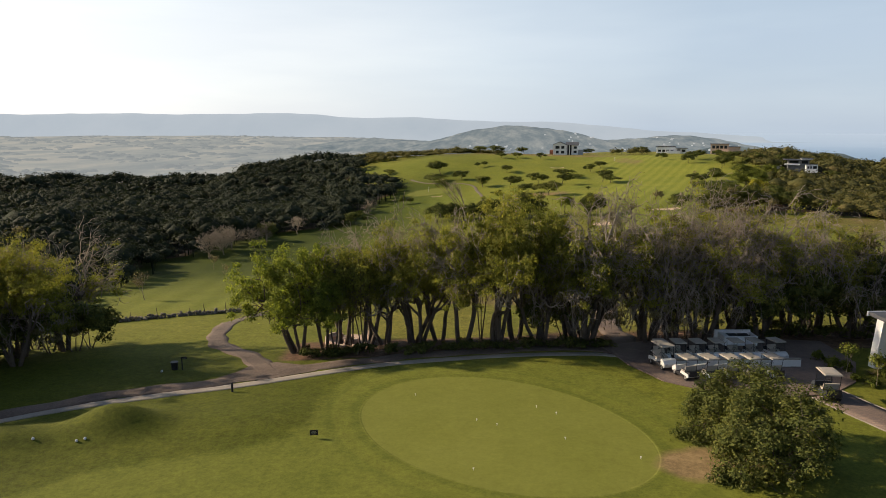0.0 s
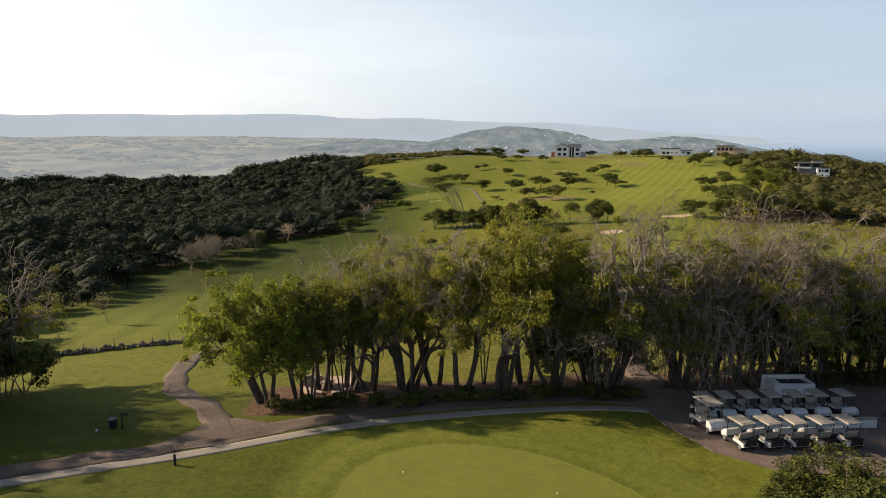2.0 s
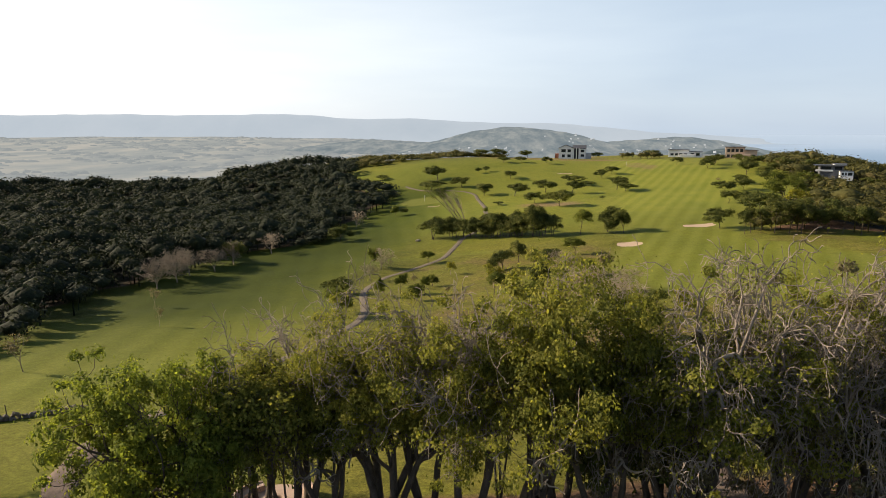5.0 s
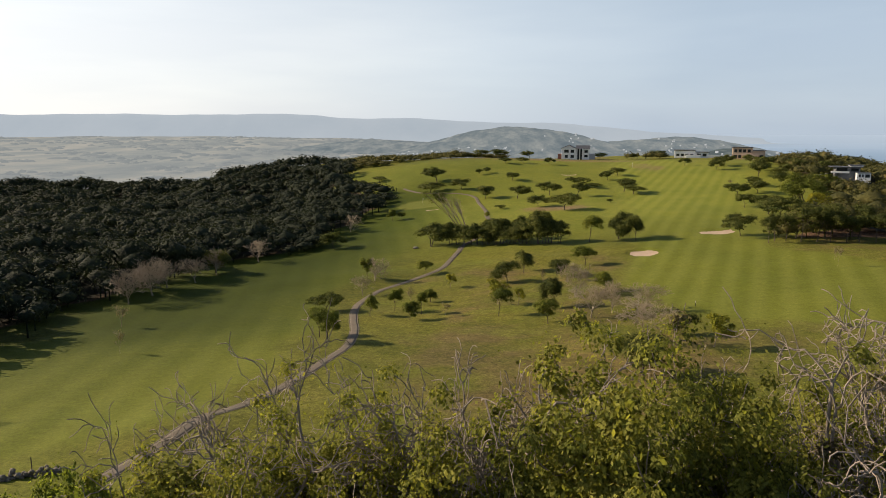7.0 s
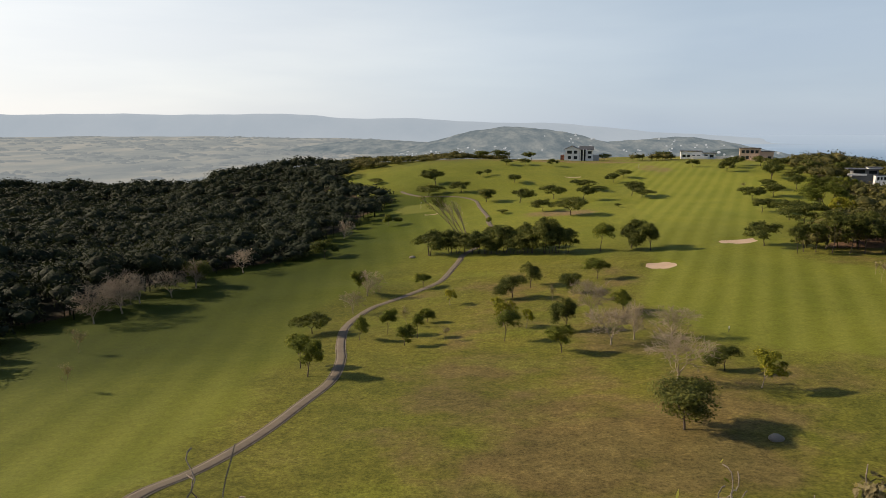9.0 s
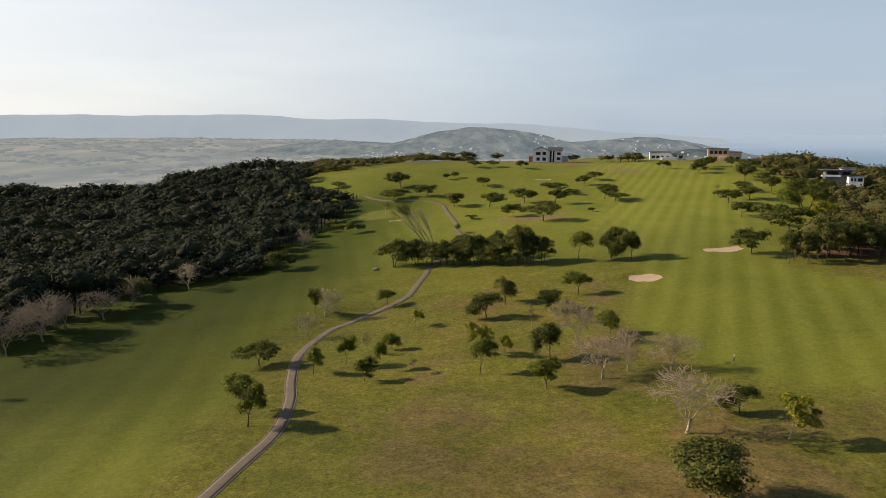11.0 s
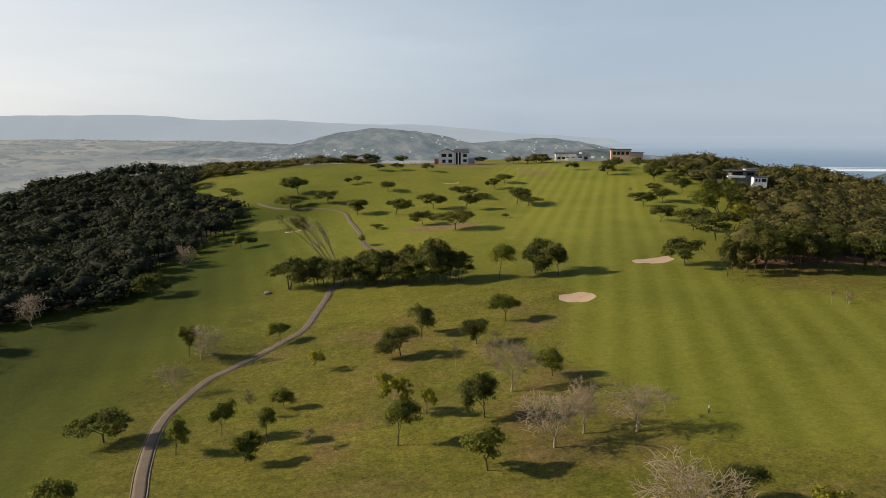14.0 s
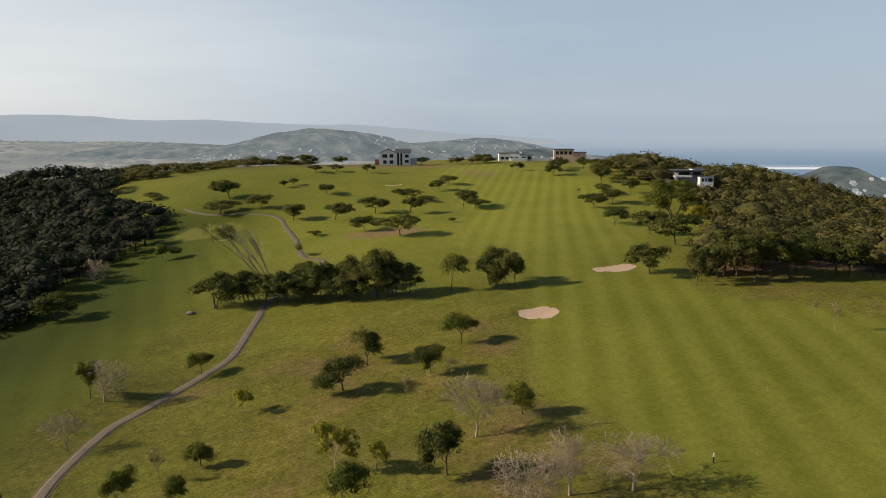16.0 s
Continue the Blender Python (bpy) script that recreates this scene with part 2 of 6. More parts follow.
def haze_material(name, stops, scale, glow, deep=1.0):
    """Distant land with sea haze painted into its colour, which also glows."""
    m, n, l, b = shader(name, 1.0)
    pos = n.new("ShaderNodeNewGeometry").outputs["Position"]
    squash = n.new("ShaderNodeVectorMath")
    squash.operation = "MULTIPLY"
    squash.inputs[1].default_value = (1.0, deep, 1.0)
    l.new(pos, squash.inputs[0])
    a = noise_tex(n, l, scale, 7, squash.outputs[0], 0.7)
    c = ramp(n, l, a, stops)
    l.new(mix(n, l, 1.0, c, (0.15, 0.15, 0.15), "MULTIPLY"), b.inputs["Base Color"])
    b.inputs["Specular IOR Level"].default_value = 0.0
    # the hazed colour is emitted too, though nothing here is a lamp
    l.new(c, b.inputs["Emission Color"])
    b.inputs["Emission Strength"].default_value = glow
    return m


GRASS = grass_material()
SAND = sand_like("bunker_sand", (0.30, 0.215, 0.15), (0.43, 0.325, 0.24))
PATH = sand_like("worn_concrete_path", (0.085, 0.068, 0.050), (0.150, 0.122, 0.092), 3.0)
EDGING = sand_like("path_edging", (0.105, 0.085, 0.060), (0.180, 0.148, 0.108), 3.0)
CONCRETE = sand_like("pale_concrete", (0.155, 0.132, 0.108), (0.27, 0.238, 0.20), 2.0)
DIRT = sand_like("dirt_track", (0.034, 0.024, 0.019), (0.165, 0.122, 0.095), 1.3, 1.0)
PAVING = paving_material()
STONE = sand_like("rough_stone", (0.09, 0.075, 0.06), (0.22, 0.19, 0.155), 4.0, 0.6)
BENCH_STONE = sand_like("pinkish_plaster", (0.30, 0.22, 0.175), (0.42, 0.32, 0.26), 3.0)
BARK = sand_like("dark_bark", (0.042, 0.032, 0.025), (0.120, 0.094, 0.072), 6.0, 0.8)
BARK_GREY = sand_like("grey_bark", (0.16, 0.125, 0.096), (0.38, 0.31, 0.25), 6.0, 0.6)
BARK_TWIG = sand_like("weathered_twig_bark", (0.105, 0.086, 0.070), (0.33, 0.275, 0.225), 5.0, 0.6)
BARK_PALE = sand_like("pale_dry_bark", (0.165, 0.132, 0.093), (0.39, 0.320, 0.232), 6.0, 0.6)
LEAF_ROW = leaf_material("leaf_fresh", [(0.1, (0.078, 0.088, 0.022)), (0.45, (0.175, 0.184, 0.040)), (0.85, (0.290, 0.276, 0.066))], 0.35, 0.5)
LEAF_BRIGHT = leaf_material("leaf_bright", [(0.1, (0.092, 0.116, 0.025)), (0.5, (0.195, 0.230, 0.042)), (0.85, (0.315, 0.330, 0.064))], 0.5, 0.5)
LEAF_MID = leaf_material("leaf_mid", [(0.1, (0.0497, 0.0652, 0.0126)), (0.5, (0.1145, 0.1348, 0.0221)), (0.85, (0.2116, 0.2129, 0.038))], 0.6)
LEAF_DARK = leaf_material("leaf_dark", [(0.1, (0.034, 0.046, 0.014)), (0.5, (0.082, 0.096, 0.026)), (0.85, (0.160, 0.160, 0.042))], 0.6, 0.3)
LEAF_YELLOW = leaf_material("leaf_yellow", [(0.1, (0.096, 0.108, 0.012)), (0.5, (0.204, 0.204, 0.022)), (0.85, (0.312, 0.276, 0.035))], 0.6)
LEAF_WOOD = leaf_material("leaf_woodland", [(0.08, (0.032, 0.035, 0.015)), (0.4, (0.068, 0.068, 0.024)), (0.68, (0.112, 0.102, 0.034)), (0.92, (0.185, 0.142, 0.064))], 0.10, 0.25, False)
LEAF_DRY = leaf_material("leaf_dry", [(0.1, (0.078, 0.064, 0.038)), (0.5, (0.150, 0.128, 0.070)), (0.85, (0.245, 0.210, 0.125))], 0.4, 0.4)
# soft shade over the west wood is put into this leaf colour
LEAF_SHADE = leaf_material("leaf_shaded_forest", [(0.08, (0.013, 0.018, 0.011)), (0.4, (0.020, 0.026, 0.015)), (0.68, (0.028, 0.036, 0.021)), (0.92, (0.047, 0.049, 0.034))], 0.10, 0.15, False)

# ---- land ----
# heights in metres every 75 m, south to north, each row from west to east
LATTICE = np.array([
    [-2.1, 0.5, 3.1, 4.3, 2.0, -0.1, -0.1, 2.0],
    [-1.6, -1.0, -0.8, -2.5, -0.3, -0.7, -1.4, 0.2],
    [-1.0, -1.5, 0.5, 3.3, 3.4, 0.2, -1.4, -3.8],
    [-0.8, -1.1, -3.9, -1.7, -2.2, -2.1, -3.1, -15.2],
    [-3.9, -5.0, -13.5, -13.7, 0.2, -5.6, -16.9, -38.9],
    [-9.7, -12.6, -13.0, -9.8, -0.4, -8.2, -19.7, -57.4],
    [-5.5, -16.5, -22.3, -4.2, -7.0, 7.9, -12.0, -55.3],
    [-28.0, -26.1, -17.1, 12.3, 2.2, 5.8, 1.7, -31.7],
    [-54.4, -9.2, 7.7, -0.4, 1.7, 3.2, -2.3, -19.7],
    [-48.5, -19.9, -13.9, -9.8, -0.4, 5.4, 0.2, -13.4],
    [-19.7, -7.1, -5.3, -3.4, -2.5, -4.4, -9.7, -15.5],
    [10.0, 7.6, 4.7, 0.6, -6.3, -14.1, -19.4, -21.2],
])


def blend_weights(u, count):
    a = np.abs(u[:, None] - np.arange(count))
    return np.where(a < 1, 2 / 3 - a * a + a ** 3 / 2, np.where(a < 2, (2 - a) ** 3 / 6, 0))


MOUNDS = [(-20.5, 40.0, 1.6, 2.6, 2.0), (-26.5, 37.5, 1.1, 3.5, 2.4), (-12.0, 40.5, 0.45, 5.0, 3.0), (-20.0, 90.0, 0.7, 6.0, 4.0), (-15, 175, 0.5, 8, 6), (18, 176, 0.8, 10, 4)]
PITS = [(41.2, 172.6, 3.2, 3.2), (62.3, 188.9, 4.6, 3.0), (55.5, 333.0, 4.0, 3.2), (-2.4, 267.8, 2.6, 2.6)]


def smooth01(v, lo, hi):
    t = np.clip((v - lo) / (hi - lo), 0, 1)
    return t * t * (3 - 2 * t)


def ground(x, y):
    """Height of the ground, for numbers or arrays."""
    x, y = np.asarray(x, float), np.asarray(y, float)
    fx, fy = np.ravel(x), np.ravel(y)
    cx, cy = np.clip(fx, -150, 225), np.clip(fy, -75, 600)
    wx, wy = blend_weights((cx + 225) / 75, 8), blend_weights((cy + 150) / 75, 12)
    z = np.einsum("ni,nj,ji->n", wx, wy, LATTICE)
    out = np.hypot(fx - cx, fy - cy)
    z = z - 60 * (1 - np.exp(-np.maximum(out - np.where(fx < 0, 170, 30), 0) / 200))
    z = z - 34 * smooth01(fy, 468, 640) - 14 * smooth01(fy, 455, 560) * smooth01(-fx, 30, 110)
    for mx, my, h, sx, sy in MOUNDS:
        z = z + h * np.exp(-((fx - mx) / sx) ** 2 - ((fy - my) / sy) ** 2)
    for mx, my, rx, ry in PITS:
        q = ((fx - mx) / rx) ** 2 + ((fy - my) / ry) ** 2
        z = z - 0.30 * np.clip(1 - q, 0, 1) ** 0.5 + 0.16 * np.exp(-((np.sqrt(q) - 1.3) / 0.25) ** 2) * smooth01(fy - my, -0.3 * ry, 0.6 * ry)
    z = z + 0.6 * np.exp(-((fx - 4) / 22) ** 2 - ((fy - 52) / 10) ** 2)
    z = z + 0.10 * np.sin(fx * 0.31 + 1.3 * np.sin(fy * 0.17)) * np.sin(fy * 0.23 + 0.7) * np.clip((fy - 75) / 20, 0, 1)
    return z.reshape(x.shape) if x.shape else float(z[0])


def inside(x, y, poly):
    """Signed distance to a polygon, positive inside."""
    d = np.full(x.shape, 1e9)
    odd = np.zeros(x.shape, bool)
    for (ax, ay), (bx, by) in zip(poly, poly[1:] + poly[:1]):
        ex, ey = bx - ax, by - ay
        t = np.clip(((x - ax) * ex + (y - ay) * ey) / (ex * ex + ey * ey), 0, 1)
        d = np.minimum(d, np.hypot(x - ax - t * ex, y - ay - t * ey))
        cross = ((ay > y) != (by > y)) & (x < ex * (y - ay) / (ey if ey else 1e-9) + ax)
        odd ^= cross
    return np.where(odd, d, -d)


FAIRWAY_EAST = [(30, 133), (36, 118), (60, 108), (90, 120), (66, 168), (72, 190), (80, 215), (92, 240), (120, 300), (120, 395), (90, 400), (78, 340), (64, 270), (47, 215), (44, 186), (34, 160)]
FAIRWAY_WEST = [(-52, 88), (-30, 80), (-20, 95), (-17, 115), (-19, 140), (-18, 158), (-13, 178), (-6, 200), (2, 235), (6, 262), (-2, 278), (-14, 275), (-20, 250), (-29, 215), (-50, 198), (-58, 165), (-54, 125)]
WOOD_WEST = [(-50, 70), (-50, 97), (-53, 121), (-58, 145), (-56.5, 168), (-51, 185), (-46, 195), (-36, 200.5), (-31, 214), (-27.5, 242), (-22, 262), (-17, 290), (-20, 319), (-42, 350), (-46, 425), (-120, 480), (-330, 480), (-330, 60), (-120, 40)]
WOOD_BEYOND = [(-330, 200), (-330, 480), (-430, 480), (-430, 260)]
WOOD_EAST = [(66, 174), (84, 169), (108, 152), (120, 126), (105, 100), (75, 90), (60, 66), (200, 30), (330, 60), (430, 330), (430, 480), (300, 470), (225, 440), (150, 352), (140, 318), (132, 280), (117, 250), (106, 222), (93, 203), (78, 188)]
ROUGH_DRY = [(-8, 88), (10, 84), (24, 90), (30, 104), (18, 118), (6, 128), (-6, 122), (-10, 108)]


def spaced(lo, fine_lo, fine_hi, hi, step, growth=1.12):
    up, s = [fine_hi], step
    while up[-1] < hi:
        s *= growth
        up.append(up[-1] + s)
    down, s = [fine_lo], step
    while down[-1] > lo:
        s *= growth
        down.append(down[-1] - s)
    return np.array(down[:0:-1] + list(np.arange(fine_lo, fine_hi, step)) + up)


def sheet(name, xs, ys, height, material):
    """A grid of quads over the plan, as one mesh."""
    gx, gy = np.meshgrid(xs, ys)
    gz = height(gx, gy)
    co = np.stack([gx, gy, gz], -1).reshape(-1, 3)
    w, h = len(xs), len(ys)
    i = (np.arange(h - 1)[:, None] * w + np.arange(w - 1)[None]).ravel()
    faces = np.stack([i, i + 1, i + w + 1, i + w], -1)
    return quads(name, co, faces, material, True), gx.ravel(), gy.ravel()


def quads(name, co, faces, material, smooth=False, normals=None):
    me = bpy.data.meshes.new(name)
    k = faces.shape[1]
    me.vertices.add(len(co))
    me.vertices.foreach_set("co", np.asarray(co, np.float32).ravel())
    me.loops.add(faces.size)
    me.loops.foreach_set("vertex_index", faces.astype(np.int32).ravel())
    me.polygons.add(len(faces))
    me.polygons.foreach_set("loop_start", np.arange(0, faces.size, k, dtype=np.int32))
    me.update(calc_edges=True)
    if smooth:
        me.polygons.foreach_set("use_smooth", np.ones(len(faces), bool))
    me.materials.append(material)
    if normals is not None:
        me.polygons.foreach_set("use_smooth", np.ones(len(faces), bool))
        me.normals_split_custom_set_from_vertices(np.asarray(normals, np.float32))
    return me


xs = spaced(-900, -50, 60, 900, 0.75, 1.06)
ys = spaced(-300, 22, 120, 1000, 0.75, 1.016)
ground_mesh, gx, gy = sheet("ground", xs, ys, ground, GRASS)
wobble = 1.5 * np.sin(gx * 0.21 + gy * 0.13) + 1.0 * np.sin(gx * 0.09 - gy * 0.31)
east = inside(gx, gy, FAIRWAY_EAST) + wobble
west = inside(gx, gy, FAIRWAY_WEST) + wobble
woods = np.maximum(np.maximum(inside(gx, gy, WOOD_WEST), inside(gx, gy, WOOD_BEYOND)), inside(gx, gy, WOOD_EAST)) + wobble
fairway = np.maximum(smooth01(east, -2.5, 2.5), smooth01(west, -2.5, 2.5))
fairway = np.maximum(fairway, 0.65 * smooth01(-inside(gx, gy, ROUGH_DRY), 8, 25) * smooth01(gy, 70, 80) * (gy < 125))
fairway = np.maximum(fairway, 0.7 * smooth01(gy, 172, 205) * (1 - smooth01(gy, 372, 392)))
lawn = smooth01(62 - gy + 0.08 * gx, 0, 4)
fairway = np.maximum(fairway, 0.62 * np.maximum(lawn, smooth01(86 - gy, 0, 6) * smooth01(-gx, 6, 14)))
APRON = [(-24, 28), (-19.4, 33.8), (-17.3, 34.3), (-14.3, 35.3), (-11.6, 36.2), (-9.5, 37.6), (-8.6, 39.6), (-8.5, 43.2), (-8.2, 47.0), (-6.6, 49.6), (-3.5, 51.3), (0.8, 52.0), (5.1, 51.8), (9.3, 50.8), (12.4, 47.6), (14.2, 43.0), (15.4, 38.0), (15.5, 33.0), (12.5, 25.0), (0, 22)]
apron = smooth01(inside(gx, gy, APRON) + 0.15 * wobble, -0.25, 0.45)
far_green = np.sqrt(((gx + 6) / 9) ** 2 + ((gy - 281) / 9) ** 2)
green = 0.8 * (1 - smooth01(far_green, 0.95, 1.05))
under = smooth01(gy, 53.8 + 0.05 * gx, 55.5 + 0.05 * gx) * (1 - smooth01(gy, 60.5, 63 + 4.5 * smooth01(gx, 4, 14))) * smooth01(gx, -16, -12) * (1 - smooth01(gx, 40, 46))
soil = np.maximum(under * 0.95, smooth01(woods, 3, 9))
bare = 0.95 * np.exp(-(((gx - 14.2) / 3.0) ** 2 + ((gy - 33.6) / 2.3) ** 2) ** 2)
for bx, by, wx, wy, k in ((36, 250, 13, 7, 0.75), (95, 352, 9, 20, 0.6), (70, 388, 45, 9, 0.7), (24, 158, 6, 5, 0.45)):
    bare = np.maximum(bare, k * np.exp(-(((gx - bx) / wx) ** 2 + ((gy - by) / wy) ** 2) ** 2))
dry = 0.34 * smooth01(inside(gx, gy, ROUGH_DRY), -4, 6) + 0.52 * smooth01(gx, -8, 5) * (1 - smooth01(gy, 168, 185)) * (gy > 80)
dry = np.maximum(dry, 0.55 * np.exp(-((gx - 45) / 22) ** 2 - ((gy - 258) / 10) ** 2))
dry = np.maximum(dry, 0.7 * smooth01(gy, 365, 390) * smooth01(gx, -20, 10) * (1 - smooth01(gx, 90, 110)))
lane_e = 2 * np.pi * (gx - 0.47 * gy + 0.6 * np.sin(gy * 0.03)) / 4.6
lane_w = 2 * np.pi * (gx + 0.12 * gy) / 5.0
lane = np.where(np.maximum(east, west) > -3, np.where(east > west, lane_e, lane_w), -1.57)
# strength of that darkening over the west fairway and the lawn
lush_shade = smooth01(-gx + 0.20 * (gy - 150), 0, 40) * (0.45 * smooth01(gy, 85, 110) + 0.60 * smooth01(gy, 108, 140)) * (1 - 0.6 * smooth01(gy, 290, 340))
lush_shade = np.maximum(lush_shade, 0.6 * lawn * smooth01(-gx + 0.3 * (gy - 40), -4, 12))
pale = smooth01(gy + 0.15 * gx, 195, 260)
floor_shade = smooth01(woods, 4, 9) * (1 - smooth01(inside(gx, gy, WOOD_EAST), -3, 0) * (gx < 95))
for key, value in (("floor_shade", floor_shade), ("fairway", fairway), ("green", green), ("apron", apron), ("bare", bare), ("soil", soil), ("dry", dry), ("lane", lane), ("lush_shade", lush_shade), ("pale", pale)):
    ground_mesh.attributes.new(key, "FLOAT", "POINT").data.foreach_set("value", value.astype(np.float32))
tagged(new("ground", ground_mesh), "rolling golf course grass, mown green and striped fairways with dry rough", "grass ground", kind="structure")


# ---- distance ----
def ridge(name, label, xs, ys, height, material, category="hill"):
    me, _, _ = sheet(name, xs, ys, height, material)
    return tagged(new(name, me), label, category, kind="structure")


def rolls(x, y, size, seed):
    return (np.sin(x / size + seed) * np.sin(y / size * 1.3 + seed * 2) + 0.5 * np.sin(x / size * 2.3 + y / size * 1.7 + seed) + 0.3 * np.sin(x / size * 5.1 - y / size * 3.9 + seed * 3))


SEA_LEVEL = -75.0
FAR_PLAIN = haze_material("hazy_plain", [(0.36, (0.20, 0.215, 0.215)), (0.48, (0.24, 0.248, 0.236)), (0.56, (0.278, 0.274, 0.25)), (0.66, (0.315, 0.30, 0.27))], 0.006, 0.95, 0.3)
FAR_HILL = haze_material("hazy_hill", [(0.34, (0.105, 0.130, 0.145)), (0.5, (0.155, 0.178, 0.185)), (0.66, (0.235, 0.245, 0.235))], 0.022, 0.95, 0.5)
FAR_RIDGE = haze_material("hazy_ridge", [(0.3, (0.315, 0.355, 0.395)), (0.7, (0.35, 0.385, 0.42))], 0.002, 0.95)
FAR_COAST = haze_material("hazy_coast", [(0.36, (0.055, 0.072, 0.078)), (0.5, (0.095, 0.115, 0.115)), (0.64, (0.155, 0.168, 0.155))], 0.03, 0.9)


def plain_height(x, y):
    return -58 + 3.5 * rolls(x, y, 300, 1.0) + 34 * smooth01(y, 1500, 4300) * smooth01(-x, -300, 900) - 60 * smooth01(x + (y - 900) * -0.35, 100, 500)


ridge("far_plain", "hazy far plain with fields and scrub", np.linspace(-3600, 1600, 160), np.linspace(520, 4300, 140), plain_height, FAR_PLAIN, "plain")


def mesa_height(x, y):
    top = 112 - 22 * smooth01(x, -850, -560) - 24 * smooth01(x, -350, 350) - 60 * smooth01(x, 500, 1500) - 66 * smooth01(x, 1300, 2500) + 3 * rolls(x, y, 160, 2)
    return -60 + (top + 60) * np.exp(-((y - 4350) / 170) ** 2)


ridge("far_mesa", "pale blue flat-topped ridge, haze in its colour", np.linspace(-4200, 2700, 250), np.linspace(3950, 4640, 24), mesa_height, FAR_RIDGE)


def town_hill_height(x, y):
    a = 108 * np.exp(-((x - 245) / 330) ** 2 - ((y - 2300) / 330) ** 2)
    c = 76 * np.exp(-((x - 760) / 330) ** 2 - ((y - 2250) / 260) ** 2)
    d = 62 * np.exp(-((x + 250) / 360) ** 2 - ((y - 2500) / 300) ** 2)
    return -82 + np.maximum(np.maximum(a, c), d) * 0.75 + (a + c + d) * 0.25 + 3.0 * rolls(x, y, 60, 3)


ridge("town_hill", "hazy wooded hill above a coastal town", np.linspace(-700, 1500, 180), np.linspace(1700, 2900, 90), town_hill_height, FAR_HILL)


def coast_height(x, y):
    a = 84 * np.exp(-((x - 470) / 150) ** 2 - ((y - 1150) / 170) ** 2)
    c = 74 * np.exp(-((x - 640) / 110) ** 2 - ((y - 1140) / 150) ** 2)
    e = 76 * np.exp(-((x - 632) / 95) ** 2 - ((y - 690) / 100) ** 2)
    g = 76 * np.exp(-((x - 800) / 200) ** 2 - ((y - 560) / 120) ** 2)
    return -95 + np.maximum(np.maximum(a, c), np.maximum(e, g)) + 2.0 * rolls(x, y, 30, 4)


ridge("coast_hills", "dark green coastal dune hills, haze in their colour", np.linspace(150, 1800, 180), np.linspace(600, 1500, 90), coast_height, FAR_COAST)

# scrub and tree lines of the far plain
rng = np.random.default_rng(12)
sx_, sy_ = rng.uniform(-2600, 500, 9000), 650 + 3300 * rng.random(9000) ** 1.6
thick = rolls(sx_, sy_, 120, 5.0) + 0.8 * rolls(sx_, sy_, 47, 2.0) + rng.normal(0, 0.35, 9000)
keep_ = (thick > 0.35) & (sx_ < 200 + 0.1 * sy_) & (np.abs(sx_) < 0.75 * sy_)
sx_, sy_ = sx_[keep_][:3400], sy_[keep_][:3400]
dome = [(math.sin(p) * math.cos(a), math.sin(p) * math.sin(a), math.cos(p)) for p in (0.25, 0.95, 1.6) for a in np.arange(8) * math.pi / 4]
dome_f = np.array([(i * 8 + j, (i + 1) * 8 + j, (i + 1) * 8 + (j + 1) % 8, i * 8 + (j + 1) % 8) for i in range(2) for j in range(8)])
k_ = rng.uniform(0.5, 1.5, len(sx_))
co = np.array(dome)[None] * (1 + rng.normal(0, 0.16, (len(sx_), 24, 1))) * np.stack([9 * k_ * rng.uniform(0.7, 2.4, len(sx_)), 10 * k_, 4.2 * k_], -1)[:, None] + np.stack([sx_, sy_, plain_height(sx_, sy_) - 0.5], -1)[:, None]
FAR_SCRUB = haze_material("hazy_scrub", [(0.35, (0.185, 0.200, 0.203)), (0.65, (0.228, 0.238, 0.232))], 0.01, 0.95)
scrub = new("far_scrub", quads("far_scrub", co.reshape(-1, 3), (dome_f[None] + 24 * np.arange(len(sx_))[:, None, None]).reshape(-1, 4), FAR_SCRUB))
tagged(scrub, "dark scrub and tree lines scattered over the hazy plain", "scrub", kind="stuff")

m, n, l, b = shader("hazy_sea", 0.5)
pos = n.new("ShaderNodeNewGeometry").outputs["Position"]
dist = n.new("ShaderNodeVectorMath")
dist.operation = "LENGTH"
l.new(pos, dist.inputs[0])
# paler with distance: haze put into the sea's colour and its emission
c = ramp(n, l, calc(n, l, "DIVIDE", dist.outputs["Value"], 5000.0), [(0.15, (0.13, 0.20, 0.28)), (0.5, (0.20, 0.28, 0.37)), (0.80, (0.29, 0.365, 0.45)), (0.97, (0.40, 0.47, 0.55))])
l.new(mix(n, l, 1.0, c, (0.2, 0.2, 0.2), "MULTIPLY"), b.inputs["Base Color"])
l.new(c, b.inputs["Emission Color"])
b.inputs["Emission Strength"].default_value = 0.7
bm = bmesh.new()
rings = []
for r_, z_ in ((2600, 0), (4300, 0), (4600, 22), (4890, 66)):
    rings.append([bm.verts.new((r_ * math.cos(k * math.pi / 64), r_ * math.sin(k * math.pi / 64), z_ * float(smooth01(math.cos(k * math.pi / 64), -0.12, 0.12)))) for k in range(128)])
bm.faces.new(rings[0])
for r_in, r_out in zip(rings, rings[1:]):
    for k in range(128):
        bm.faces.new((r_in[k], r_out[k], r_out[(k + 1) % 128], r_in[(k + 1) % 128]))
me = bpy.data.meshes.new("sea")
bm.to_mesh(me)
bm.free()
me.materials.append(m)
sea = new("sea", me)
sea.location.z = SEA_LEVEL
tagged(sea, "calm blue grey sea, haze put into its colour", "sea", kind="structure")


# ---- trees ----
def link(name, me, parent=None, label=""):
    ob = new(name, me)
    if parent:
        ob.parent = parent
    return tagged(ob, label) if label else ob


